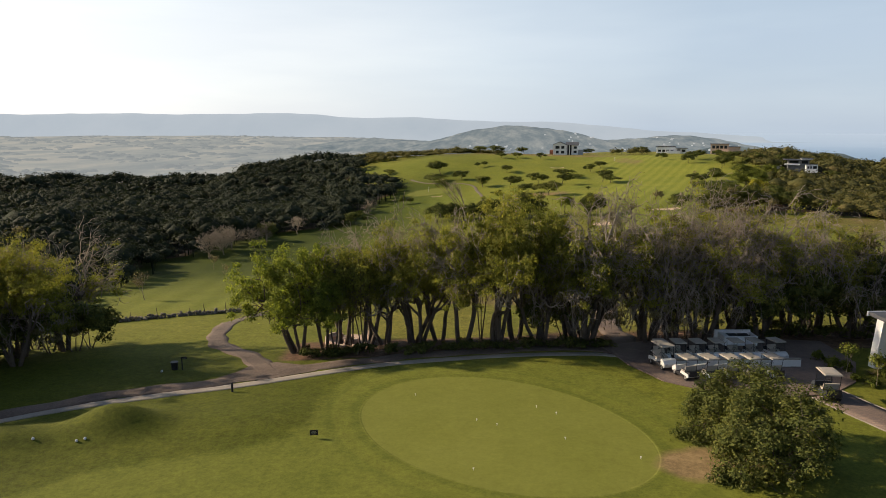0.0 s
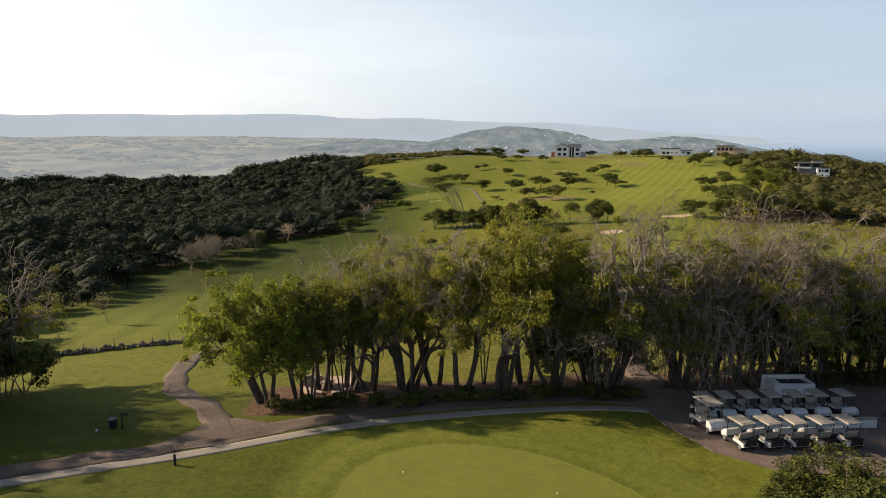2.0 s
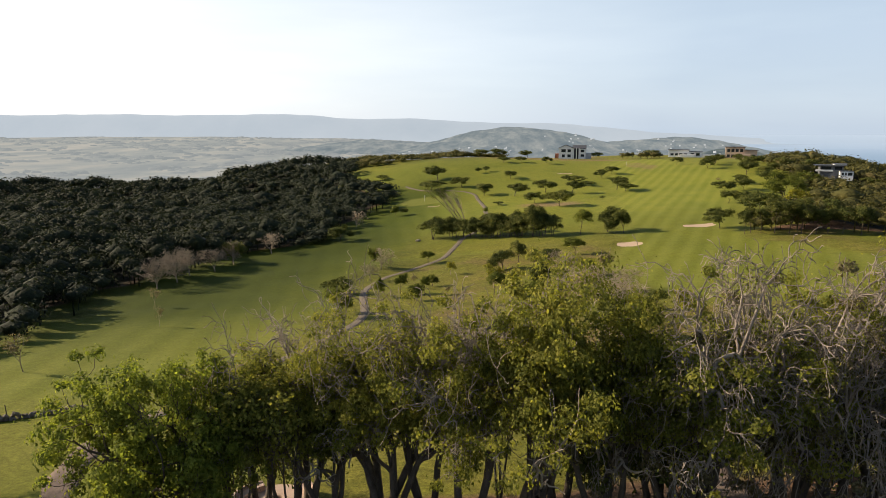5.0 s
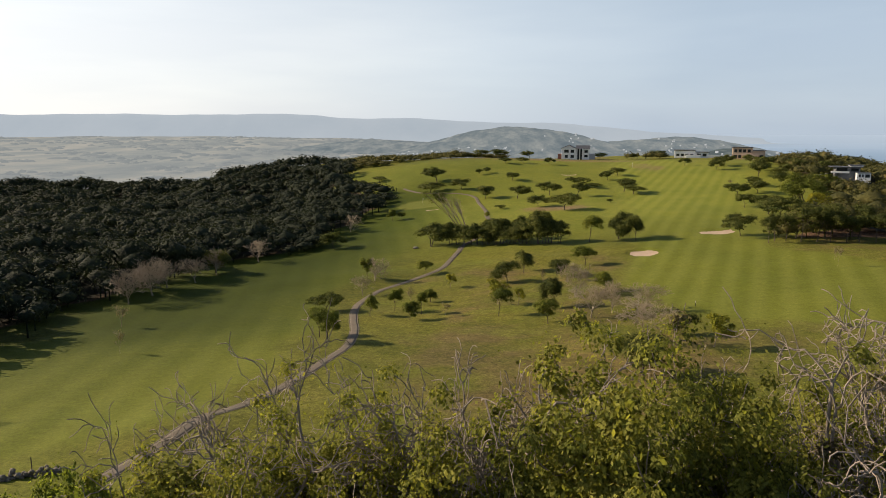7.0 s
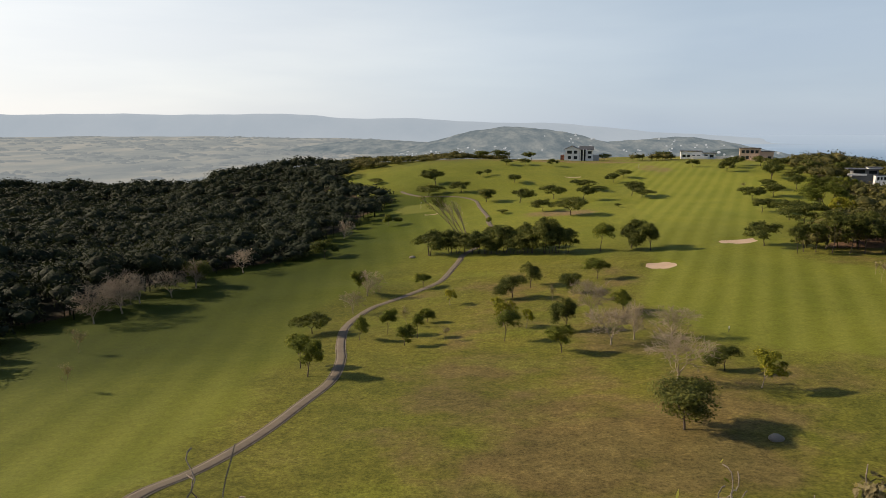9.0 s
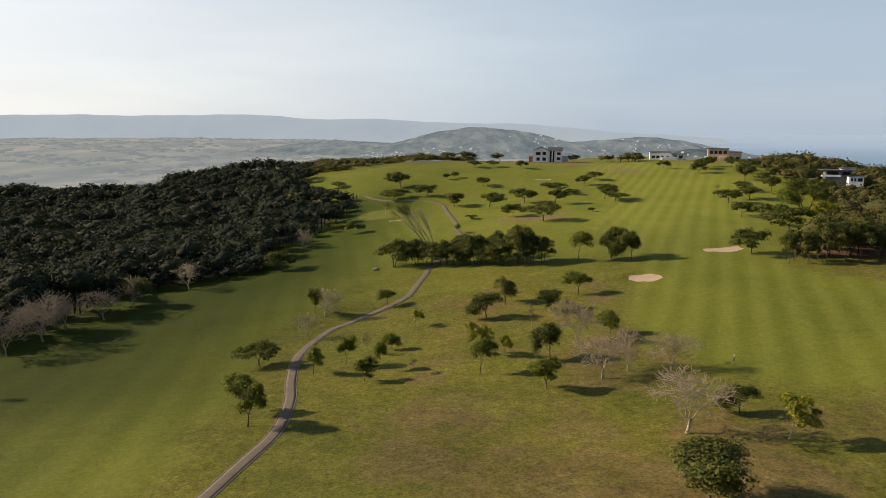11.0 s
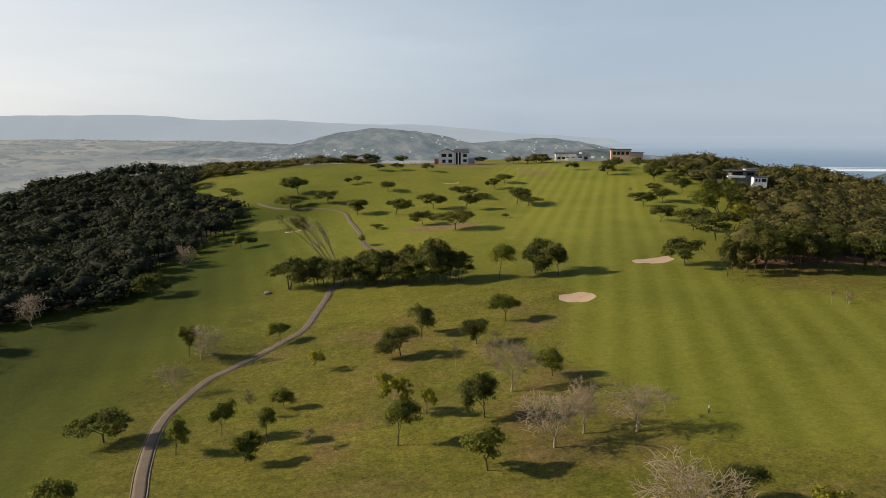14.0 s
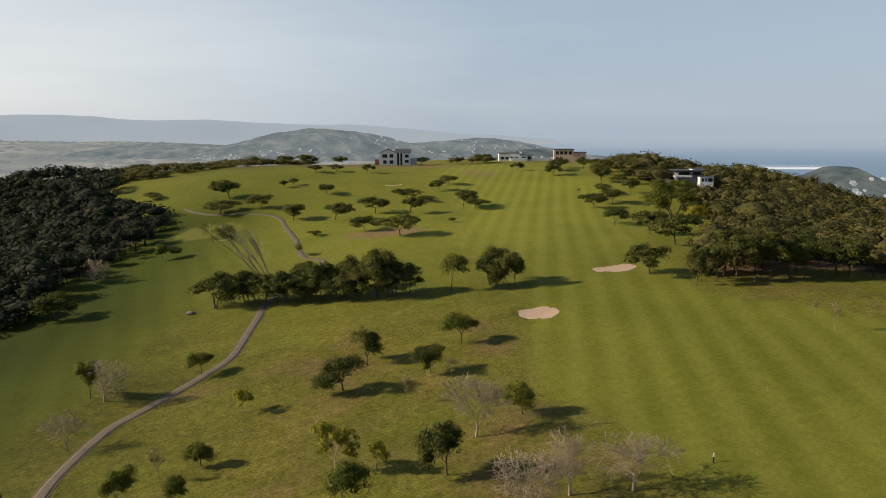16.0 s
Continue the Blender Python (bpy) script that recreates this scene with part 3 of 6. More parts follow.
def part(name, bm, material, parent, label=""):
    """Links a bmesh as one mesh object under a thing or a part."""
    me = bpy.data.meshes.new(name)
    bm.to_mesh(me)
    bm.free()
    me.materials.append(material)
    return link(name, me, parent, label)


def unit(v):
    return v / (np.linalg.norm(v) + 1e-9)


def skeleton(rng, trunks=1, levels=4, length=2.4, radius=0.18, spread=0.65, up=0.05, wobble=0.16, lean=0.12, shrink=0.74, side=0.3, droop=0.0, fan=0.0, keep_r=0.70, curl=0.0):
    segs, tips = [], []

    def limb(p, d, size, r, level):
        steps = 5 if level == 0 or curl else 3
        axis = unit(np.cross(d, rng.normal(0, 1, 3)))
        bend = curl * rng.uniform(0.5, 1.3) * (0.35 if level == 0 else 1.0)
        for s in range(steps):
            if s == steps // 2 and rng.random() < 0.6:
                bend = -bend
            d = unit(d + np.cross(axis, d) * bend)
            d = unit(d + rng.normal(0, wobble * (0.35, 0.7, 1.0)[min(level, 2)], 3) + np.array([0, 0, up if level < 3 else up - droop]))
            if fan and level > 2:
                away = np.array([p[0], p[1], 0.0])
                d = unit(d + fan * away / (np.linalg.norm(away) + 0.5) - np.array([0, 0, fan * 0.6 * max(d[2], 0)]))
            q = p + d * size / steps
            r2 = r * (0.945 if curl else 0.90)
            segs.append((*p, *q, r, r2))
            p, r = q, r2
            if 0 < level < levels and s < steps - 1 and rng.random() < side:
                w = unit(np.cross(d, rng.normal(0, 1, 3)))
                limb(p, unit(d * 0.6 + w * 0.8), size * 0.55, r * 0.55, min(level + 2, levels))
        if level >= levels:
            tips.append((*p, *d))
            return
        k = 3 if rng.random() < 0.45 or level == 0 else 2
        turn = rng.random() * 6.28
        side_a = unit(np.cross(d, np.array([0.3, 0.9, 0.2])))
        side_b = np.cross(d, side_a)
        for i in range(k):
            a = turn + 6.28 * i / k + rng.normal(0, 0.3)
            tilt = spread * rng.uniform(0.6, 1.3) * (0.8 + 0.12 * level)
            limb(p, unit(d * math.cos(tilt) + (side_a * math.cos(a) + side_b * math.sin(a)) * math.sin(tilt)), size * shrink * rng.uniform(0.8, 1.15), r * keep_r, level + 1)

    for i in range(trunks):
        a = 6.28 * i / trunks + rng.random()
        off = 0.0 if trunks == 1 else radius * 1.6
        out = lean if trunks == 1 else lean + 0.15
        limb(np.array([off * math.cos(a), off * math.sin(a), -0.3]), unit(np.array([out * math.cos(a), out * math.sin(a), 1.0])), length * rng.uniform(0.85, 1.1), radius * rng.uniform(0.8, 1.0), 0)
    return np.array(segs), np.array(tips)


def fitted(segs, tips, width, height, pad=0.0):
    """Scales a skeleton to a crown's width and a tree's height."""
    ends = segs[:, 3:6]
    reach = np.percentile(np.hypot(ends[:, 0], ends[:, 1]), 95)
    sx, sz = (width / 2 - pad) / reach, (height - pad) / np.percentile(ends[:, 2], 99.5)
    k = np.array([sx, sx, sz])
    segs, tips = segs.copy(), tips.copy()
    segs[:, 0:3] *= k
    segs[:, 3:6] *= k
    tips[:, 0:3] *= k
    return segs, tips


def tubes(name, segs, material, thin=0.0):
    cos_, faces_, base = [], [], 0
    big = segs[:, 6] > 0.05
    for sel, n in ((big, 6), (~big, 3)):
        g = segs[sel]
        if not len(g):
            continue
        p, q = g[:, 0:3], g[:, 3:6]
        d = q - p
        d /= np.linalg.norm(d, axis=1, keepdims=True) + 1e-9
        a = np.cross(d, np.array([0.31, 0.87, 0.39]))
        a /= np.linalg.norm(a, axis=1, keepdims=True) + 1e-9
        c = np.cross(d, a)
        t = np.arange(n) * 2 * np.pi / n
        rim = a[:, None] * np.cos(t)[None, :, None] + c[:, None] * np.sin(t)[None, :, None]
        r0, r1 = np.maximum(g[:, 6], thin), np.maximum(g[:, 7], thin * 0.7)
        ring0 = p[:, None] + rim * r0[:, None, None]
        ring1 = (q + d * r1[:, None] * 0.4)[:, None] + rim * r1[:, None, None]
        co = np.concatenate([ring0, ring1], 1)
        k = np.arange(len(g))[:, None] * 2 * n + base
        i = np.arange(n)
        f = np.stack([k + i, k + (i + 1) % n, k + n + (i + 1) % n, k + n + i], -1).reshape(-1, 4)
        cos_.append(co.reshape(-1, 3))
        faces_.append(f)
        base += len(g) * 2 * n
    return quads(name, np.concatenate(cos_), np.concatenate(faces_), material, True)


def unit_rows(v):
    return v / (np.linalg.norm(v, axis=1, keepdims=True) + 1e-6)


def leaf_points(rng, tips, count, clump, flat=0.75):
    k = rng.integers(0, len(tips), count)
    off = rng.normal(0, 1, (count, 3)) * np.array([1, 1, flat]) * clump
    return tips[k, 0:3] + off, unit_rows(off)


def leaf_quads(rng, centre, out, size, upward=0.3, jitter=0.35, fuzz=0.5):
    """Pointed leaf sprays, four-cornered blades that face outward and up; their shading follows the leaf mass they belong to."""
    n = len(centre)
    nor = unit_rows(out + rng.normal(0, jitter, (n, 3)) + np.array([0, 0, upward]))
    a = unit_rows(np.cross(nor, rng.normal(0, 1, (n, 3))))
    c = np.cross(nor, a)
    s = size * rng.uniform(0.6, 1.3, (n, 1))
    co = np.stack([centre - a * s, centre - c * s * 0.55, centre + a * s, centre + c * s * 0.55], 1)
    soft = unit_rows(out + rng.normal(0, fuzz, (n, 3)) + np.array([0, 0, upward * 0.5]))
    return co.reshape(-1, 3), np.arange(4 * n).reshape(n, 4), np.repeat(soft, 4, 0)


def crown(name, rng, tips, count, clump, size, material, flat=0.75, upward=0.3, masses=0, mass=1.0, whole=0.6):
    """Leaves round the branch tips; with masses, most of them as coherent rounded leaf masses."""
    if masses:
        pick = tips[rng.choice(len(tips), min(masses, len(tips)), replace=False), 0:3]
        k = rng.integers(0, len(pick), int(count * 0.85))
        radius = mass * rng.uniform(0.6, 1.3, len(pick))[k]
        u = rng.normal(0, 1, (len(k), 3))
        u[:, 2] = np.abs(u[:, 2]) - 0.45
        u = unit_rows(u)
        centre = pick[k] + u * (radius * rng.uniform(0.5, 1.08, len(k)))[:, None] * np.array([1, 1, flat])
        loose, out = leaf_points(rng, tips, count - len(k), clump, flat)
        centre, out = np.concatenate([centre, loose]), np.concatenate([u, out])
    else:
        centre, out = leaf_points(rng, tips, count, clump, flat)
    heart = np.array([*centre[:, :2].mean(0), np.percentile(centre[:, 2], 20)])
    reach = unit_rows((centre - heart) / (centre.std(0) + 0.1))
    co, f, soft = leaf_quads(rng, centre, unit_rows(out * (1 - whole) + reach * whole), size, upward, 0.40)
    return quads(name, co, f, material, True, soft)


def make_tree(name, seed, width, height, leaves, clump, leaf, leaf_mat, bark, label, category="tree", umbrella=False, thin=0.0, keep=None, bole=0.4, upward=0.3, flat=0.75, masses=0, mass=1.0, whole=0.6, tilt=0.0, twig=None, prune=0.0, finest=0.0, **grow):
    """A tree at the origin: an empty with a trunk (all wood) and a crown (all leaves)."""
    rng = np.random.default_rng(seed)
    segs, tips = skeleton(rng, **grow)
    segs, tips = fitted(segs, tips, width, height, clump * 1.1)
    if umbrella:
        for arr, cols in ((segs, (2, 5)), (tips, (2,))):
            for c in cols:
                z = arr[:, c]
                arr[:, c] = np.where(z > height * 0.55, height * 0.55 + (z - height * 0.55) * 0.75, z)
    if tilt:
        for arr, cols in ((segs, ((0, 2), (3, 5))), (tips, ((0, 2),))):
            for cx, cz in cols:
                arr[:, cx] += tilt * np.maximum(arr[:, cz], 0)
    top = new(name)
    tagged(top, label, category)
    segs = segs[segs[:, 6] > finest]
    if prune:
        segs = segs[(segs[:, 6] > 0.085) | (np.minimum(segs[:, 2], segs[:, 5]) > prune * height)]
    stout = segs[:, 6] > 0.085
    if twig:
        tagged(link("branch_work", tubes(name + "_branch_work", segs[~stout], twig, thin), top), "bare weathered grey branch work", kind="stuff")
        segs = segs[stout]
    link("trunk", tubes(name + "_trunk", segs, bark, thin), top)
    if leaves:
        rel = tips[:, 2] / height
        ok = rel > bole
        if keep:
            ok &= rng.random(len(tips)) < np.where(rel < keep, 0.75, 0.10)
        tips = tips[ok] if ok.any() else tips
        link("crown", crown(name + "_crown", rng, tips, leaves, clump, leaf, leaf_mat, flat, upward, masses, mass, whole), top)
    top["size"] = (width, height)
    return top


def stand(proto, x, y, width, height, turn, sink=0.12, label=""):
    w0, h0 = proto["size"]
    m = pose(x, y, ground(x, y) - sink, 0, 0, turn) @ Matrix.Diagonal((width / w0, width / w0, height / h0, 1))
    ob = copy_thing(proto, m)
    if label:
        tagged(ob, label)
    return ob


def retire(proto):
    for o in (*proto.children_recursive, proto):
        bpy.data.objects.remove(o)


def plant(protos, rows, group, seed=1, swell=1.0, tall=1.0):
    """Rows of x, y, height, width: each tree stands on the ground, turned by chance."""
    rng = random.Random(seed)
    for i, (x, y, h, w) in enumerate(rows):
        ob = stand(protos[i % len(protos)], x, y, w * swell, h * tall, rng.uniform(0, 360))
        tagged(ob, group=group)


bare = [make_tree("bare_tree", 11 + i, 6.0, 4.9, 0, 0.1, 0.1, None, BARK_PALE, "leafless pale grey tree with a fine twiggy round crown on grass", thin=0.022, levels=6, length=0.85, radius=0.16, spread=0.52, up=0.045, wobble=0.18, side=0.50, shrink=0.82) for i in range(3)]
leafy = [make_tree("park_tree", 31 + i, 3.4, 3.8, 6500, 0.22, 0.085, LEAF_MID, BARK, "small green leafy tree with a rounded crown on grass", bole=0.12, finest=0.012, masses=120, mass=0.48, whole=0.5, thin=0.016, levels=5, length=1.25, radius=0.085, spread=0.60, up=0.03, shrink=0.72) for i in range(4)]
dark = [make_tree("dark_tree", 51 + i, 4.6, 3.9, 8500, 0.24, 0.095, LEAF_DARK, BARK, "dense dark green broad-crowned tree on grass", bole=0.20, finest=0.014, masses=140, mass=0.56, whole=0.5, thin=0.016, levels=5, length=1.2, radius=0.12, spread=0.66, up=0.03, shrink=0.76) for i in range(3)]
yellow = [make_tree("yellow_tree", 61 + i, 3.2, 3.0, 3000, 0.18, 0.08, LEAF_YELLOW, BARK_GREY, "small tree with fresh yellow green leaves on grass", masses=60, mass=0.38, whole=0.5, thin=0.012, levels=4, length=1.3, radius=0.07, spread=0.62, up=0.05, shrink=0.7) for i in range(2)]
umbrella = [make_tree("umbrella_tree", 71 + i, 7.0, 4.6, 4600, 0.34, 0.150, LEAF_DARK, BARK, "spreading flat-topped thorn tree, dark green, on grass", umbrella=True, bole=0.36, flat=0.55, finest=0.030, masses=90, mass=0.80, whole=0.5, thin=0.025, levels=4, length=1.5, radius=0.14, spread=0.78, up=0.02, shrink=0.76) for i in range(4)]
sapling = [make_tree("sapling", 81 + i, 2.0, 3.0, 220, 0.2, 0.08, LEAF_DRY, BARK_PALE, "thin young tree with a few dry leaves", thin=0.012, levels=5, length=1.4, radius=0.045, spread=0.4, up=0.1, shrink=0.68) for i in range(2)]
grove = [make_tree("grove_tree", 91 + i, 5.0, 5.2, 6500, 0.34, 0.125, LEAF_DARK, BARK, "dark green evergreen tree in a dense clump on the fairway edge", bole=0.22, finest=0.02, masses=90, mass=0.66, whole=0.5, thin=0.02, trunks=2, levels=4, length=1.8, radius=0.11, spread=0.68, up=0.05, shrink=0.74) for i in range(3)]
edge = [make_tree("wood_edge_tree", 101 + i, 4.6, 7.0, 6000, 0.40, 0.125, LEAF_DARK, BARK, "tall slim trunked green tree at the edge of a wood", bole=0.34, masses=70, mass=0.62, whole=0.5, thin=0.02, levels=5, length=2.8, radius=0.11, spread=0.55, up=0.06, shrink=0.68) for i in range(3)]

# bare trees in the rough and along the western wood
plant(bare, [(22.9, 111.6, 4.8, 6.2), (20.8, 127.5, 4.2, 5.3), (24.0, 129.2, 4.0, 4.2), (28.0, 127.6, 3.7, 5.2), (21.4, 141.4, 5.0, 4.9), (-12.4, 168.3, 4.3, 5.4), (-13.4, 156.3, 3.3, 3.5), (-52.5, 160.5, 6.0, 7.8), (-52.8, 168.0, 5.0, 6.0), (-49.0, 173.0, 4.6, 5.6), (-53.5, 153, 5.5, 6.5), (-47.5, 181.0, 5.0, 6.0), (-42.0, 195.0, 4.6, 6.0), (-55.0, 166.0, 5.6, 6.6), (-26, 236, 4.5, 6.0)], "bare trees", 2, 1.16, 1.15)
plant(dark, [(19.7, 99.7, 3.4, 5.8), (29.1, 115.0, 2.6, 3.2), (17.3, 136.0, 4.1, 3.8), (22.2, 158.8, 3.0, 3.4), (12.5, 158.8, 3.7, 5.0), (16.2, 165.4, 4.0, 4.1), (-48.6, 183.4, 4.5, 5.4), (40.4, 189.8, 5.6, 6.2), (43.4, 186.2, 5.2, 4.2), (16.4, 282.1, 4.1, 7.0)], "dark trees", 3, 1.15, 1.1)
plant(leafy, [(14.7, 125.2, 3.3, 3.2), (8.7, 133.0, 4.0, 3.2), (26.6, 143.5, 3.3, 2.9), (28.0, 166.0, 3.6, 3.8), (-14.0, 121.4, 4.3, 3.6), (-15.6, 125.6, 4.0, 3.4), (-10.3, 138.3, 3.4, 2.2), (-6.7, 141.2, 3.7, 2.3), (-4.1, 134.2, 2.8, 2.5), (-2.5, 138.2, 3.4, 1.9), (-1.2, 147.4, 2.3, 2.4), (-2.5, 172.8, 2.7, 3.0), (-14.0, 169.6, 4.3, 2.6), (33.8, 189.6, 6.1, 4.6), (-14.7, 251.1, 3.7, 2.9), (13.7, 235.9, 2.5, 1.9)], "park trees", 4, 1.16, 1.02)
plant(yellow, [(30.0, 109.1, 3.2, 3.7), (9.3, 140.6, 3.6, 3.3), (12.1, 138.6, 2.4, 1.9), (2.2, 158.2, 2.4, 2.2)], "yellow trees", 5, 1.1, 1.18)
plant(umbrella, [(-17.7, 143.9, 3.0, 4.5), (-27.2, 210.5, 4.0, 6.0), (-12.1, 252.1, 2.3, 3.1), (-1.1, 322.5, 6.0, 10.0), (-3.8, 303.7, 3.8, 9.5), (8.5, 305.5, 3.9, 7.7), (29.7, 318.2, 3.3, 6.1), (27.1, 276.9, 4.6, 7.9), (39.5, 282.5, 4.6, 7.3), (31.7, 257.1, 3.4, 6.4), (52.9, 302.0, 3.6, 7.8), (48.3, 277.4, 4.6, 6.3), (38.0, 244.0, 5.0, 8.0), (68.5, 316.9, 3.7, 5.4), (75.4, 328.1, 3.3, 6.3), (66.3, 283.4, 4.9, 7.5), (67.8, 276.4, 3.2, 6.4), (64.3, 181.8, 4.5, 6.6), (82.7, 201.5, 5.5, 8.4)], "umbrella trees", 6, 1.22, 1.2)
plant(umbrella, [(97.1, 259.9, 3.9, 6.4), (86.7, 230.9, 3.8, 6.0), (86.3, 215.6, 4.9, 6.1), (123.4, 302.9, 5.4, 7.0), (120.9, 279.6, 4.9, 5.0), (106.4, 265.4, 4.0, 8.0), (112.0, 282.0, 3.2, 4.6), (17.2, 333.5, 2.4, 3.2), (20.3, 335.4, 2.4, 3.2), (-33.3, 338.7, 3.0, 3.6), (-27.2, 345.2, 2.4, 6.6), (30.6, 360.6, 2.8, 6.1), (39.5, 364.2, 2.8, 5.1), (51.4, 362.2, 3.1, 4.7), (58.5, 296.7, 1.9, 4.4), (54.7, 255.4, 1.3, 2.1), (19.7, 257.3, 1.3, 3.3), (30, 400, 4.5, 9), (22, 402, 4.0, 8), (48, 405, 4, 7), (86, 408, 3.5, 6), (118, 412, 4.2, 9)], "umbrella trees", 7, 1.22, 1.2)
plant(grove, [(-2.0, 203.1, 5.2, 7.0), (2.9, 204.3, 4.9, 4.8), (6.1, 202.6, 4.4, 4.8), (9.3, 200.8, 4.8, 4.8), (11.9, 199.3, 4.3, 4.6), (15.0, 198.4, 5.6, 5.0), (17.7, 196.8, 4.6, 5.0), (20.5, 195.1, 4.6, 5.0), (22.9, 193.6, 7.0, 5.2), (25.6, 192.9, 5.9, 5.4), (27.6, 192.6, 4.6, 4.0), (12.5, 203.5, 5.0, 5.0), (19.0, 200.5, 5.4, 5.0), (4.5, 202.8, 3.4, 4.6), (7.8, 201.2, 3.2, 4.4), (10.6, 199.6, 3.2, 4.4), (13.4, 198.2, 3.4, 4.4), (16.4, 197.0, 3.2, 4.4), (19.2, 195.4, 3.2, 4.2), (24.2, 193.0, 3.4, 4.2)], "fairway grove", 8, 1.25, 1.14)
plant(edge, [(65.6, 171.8, 5.4, 3.0), (67.5, 173.2, 5.6, 3.4), (69.3, 172.5, 5.6, 3.4), (71.5, 171.0, 7.2, 4.2), (74.2, 170.2, 7.3, 4.4), (76.6, 169.6, 6.6, 4.2), (79.4, 169.2, 5.4, 4.0), (81.6, 168.8, 5.6, 3.6), (84.2, 167.5, 5.8, 4.2), (87.0, 166.0, 6.2, 4.4), (72.5, 175, 7.5, 5), (78, 174, 7.5, 5), (84, 173, 7.2, 5)], "wood edge trees", 9, 1.15)
plant(sapling, [(18.0, 152.0, 3.4, 1.4), (23.8, 156.2, 2.5, 2.2), (-4.3, 146.0, 3.2, 2.0), (1.2, 135.6, 2.2, 1.9), (-46.6, 135.5, 3.6, 2.7), (103.9, 282.0, 3.0, 2.0), (67.9, 152.9, 2.4, 0.9), (65.4, 147.5, 3.7, 1.4), (-41.8, 92.9, 4.2, 3.4), (-38.5, 118, 3.2, 1.5)], "saplings", 10)


# ---- woodland ----
def dome_grid(around=8, rings=4):
    """Directions and quads of a lumpy half ball, open below."""
    v, f = [], []
    for i in range(rings):
        polar = math.radians(8 + 122 * i / (rings - 1))
        for j in range(around):
            a = 2 * math.pi * (j + 0.5 * (i % 2)) / around
            v.append((math.sin(polar) * math.cos(a), math.sin(polar) * math.sin(a), math.cos(polar)))
    for i in range(rings - 1):
        for j in range(around):
            k = (j + 1) % around
            f.append((i * around + j, (i + 1) * around + j, (i + 1) * around + k, i * around + k))
    return np.array(v), np.array(f)


DOME_V, DOME_F = dome_grid(7, 3)


def wood_mass(name, label, polys, spacing, size, height, near, seed, material, leaves=44, clearings=()):
    """Countless crowns of a wood, lumpy leaf domes with loose sprays over them, joined as one mesh."""
    rng = np.random.default_rng(seed)
    lo = np.min([np.min(p, 0) for p in polys], 0)
    hi = np.max([np.max(p, 0) for p in polys], 0)
    gx_, gy_ = np.meshgrid(np.arange(lo[0], hi[0], spacing), np.arange(lo[1], hi[1], spacing))
    px = (gx_ + rng.uniform(-0.7, 0.7, gx_.shape) * spacing).ravel()
    py = (gy_ + rng.uniform(-0.7, 0.7, gx_.shape) * spacing).ravel()
    edge_ = np.full(px.shape, -1e9)
    for p in polys:
        edge_ = np.maximum(edge_, inside(px, py, p))
    ok = edge_ > 0.8
    for cx, cy, cr in clearings:
        ok &= np.hypot(px - cx, py - cy) > cr
    px, py, edge_ = px[ok], py[ok], edge_[ok]
    pz = ground(px, py)
    cos_, faces_, softs_, base = [], [], [], 0
    for x, y, z, inner in zip(px, py, pz, edge_):
        far = math.hypot(x - near[0], y - near[1])
        if far > 190 and rng.random() < 0.45:
            continue
        big = math.exp(rng.normal(0, 0.26)) * (1.25 if far > 190 else 1.0)
        n = int(np.clip(leaves * 3.6 * (70 / max(far, 70)), leaves * 1.0, leaves * 2.8) * min(max(big, 0.7) ** 2, 2.6))
        swell = 0.8 + 0.4 * math.sin(x * 0.11 + 2 * math.sin(y * 0.05)) * math.sin(y * 0.09 + x * 0.03)
        h, w = height * (0.62 + 0.22 * big) * swell * (0.86 + 0.14 * min(inner / 6, 1)) * rng.uniform(0.92, 1.08), size * big
        h *= 1 + 0.35 * float(smooth01(200 - y, 0, 30) * (x < 0))
        deep = min(0.42 * w, 0.55 * h)
        lump = rng.normal(0, 1, (16, 3))
        lump[:, 2] = np.abs(lump[:, 2])
        lump /= np.linalg.norm(lump, axis=1, keepdims=True)
        spin = rng.uniform(0, 6.283)
        turn = np.array([[math.cos(spin), -math.sin(spin), 0], [math.sin(spin), math.cos(spin), 0], [0, 0, 1]])

        def radius(u):
            return 0.64 + 0.38 * np.max(np.clip((u @ lump.T - 0.78) / 0.22, 0, 1) ** 0.6, 1)
        stretch_ = np.array([w * 0.5, w * 0.5, deep])
        heart = np.array([x, y, z + max(h - deep, 0.4 * h)])
        u = DOME_V @ turn.T
        r = radius(u) * 0.64 + rng.normal(0, 0.03, len(u))
        cos_.append(heart + u * r[:, None] * stretch_)
        faces_.append(DOME_F + base)
        softs_.append(u)
        base += len(u)
        u = rng.normal(0, 1, (n, 3))
        u[:, 2] = np.abs(u[:, 2]) - 0.45
        u /= np.linalg.norm(u, axis=1, keepdims=True)
        c = heart + u * (radius(u) * rng.uniform(0.70, 1.04, n))[:, None] * stretch_
        near_lump = lump[np.argmax(u @ lump.T, 1)]
        co, f, soft = leaf_quads(rng, c, unit_rows(u + (u - near_lump) * 0.8), 0.21 + 0.0013 * far, 0.25, 0.32, 0.34)
        cos_.append(co)
        faces_.append(f + base)
        softs_.append(soft)
        base += len(co)
        if inner < 8 and far < 190:
            foot = np.array([x, y, z])
            k = rng.uniform(0.10, 0.16)
            ring = np.array([[k, 0, 0], [-k * 0.5, k * 0.87, 0], [-k * 0.5, -k * 0.87, 0]])
            cos_.append(np.concatenate([foot + ring, heart + ring * 0.7]))
            faces_.append(np.array([[0, 1, 4, 3], [1, 2, 5, 4], [2, 0, 3, 5]]) + base)
            softs_.append(unit_rows(np.tile(ring, (2, 1))))
            base += 6
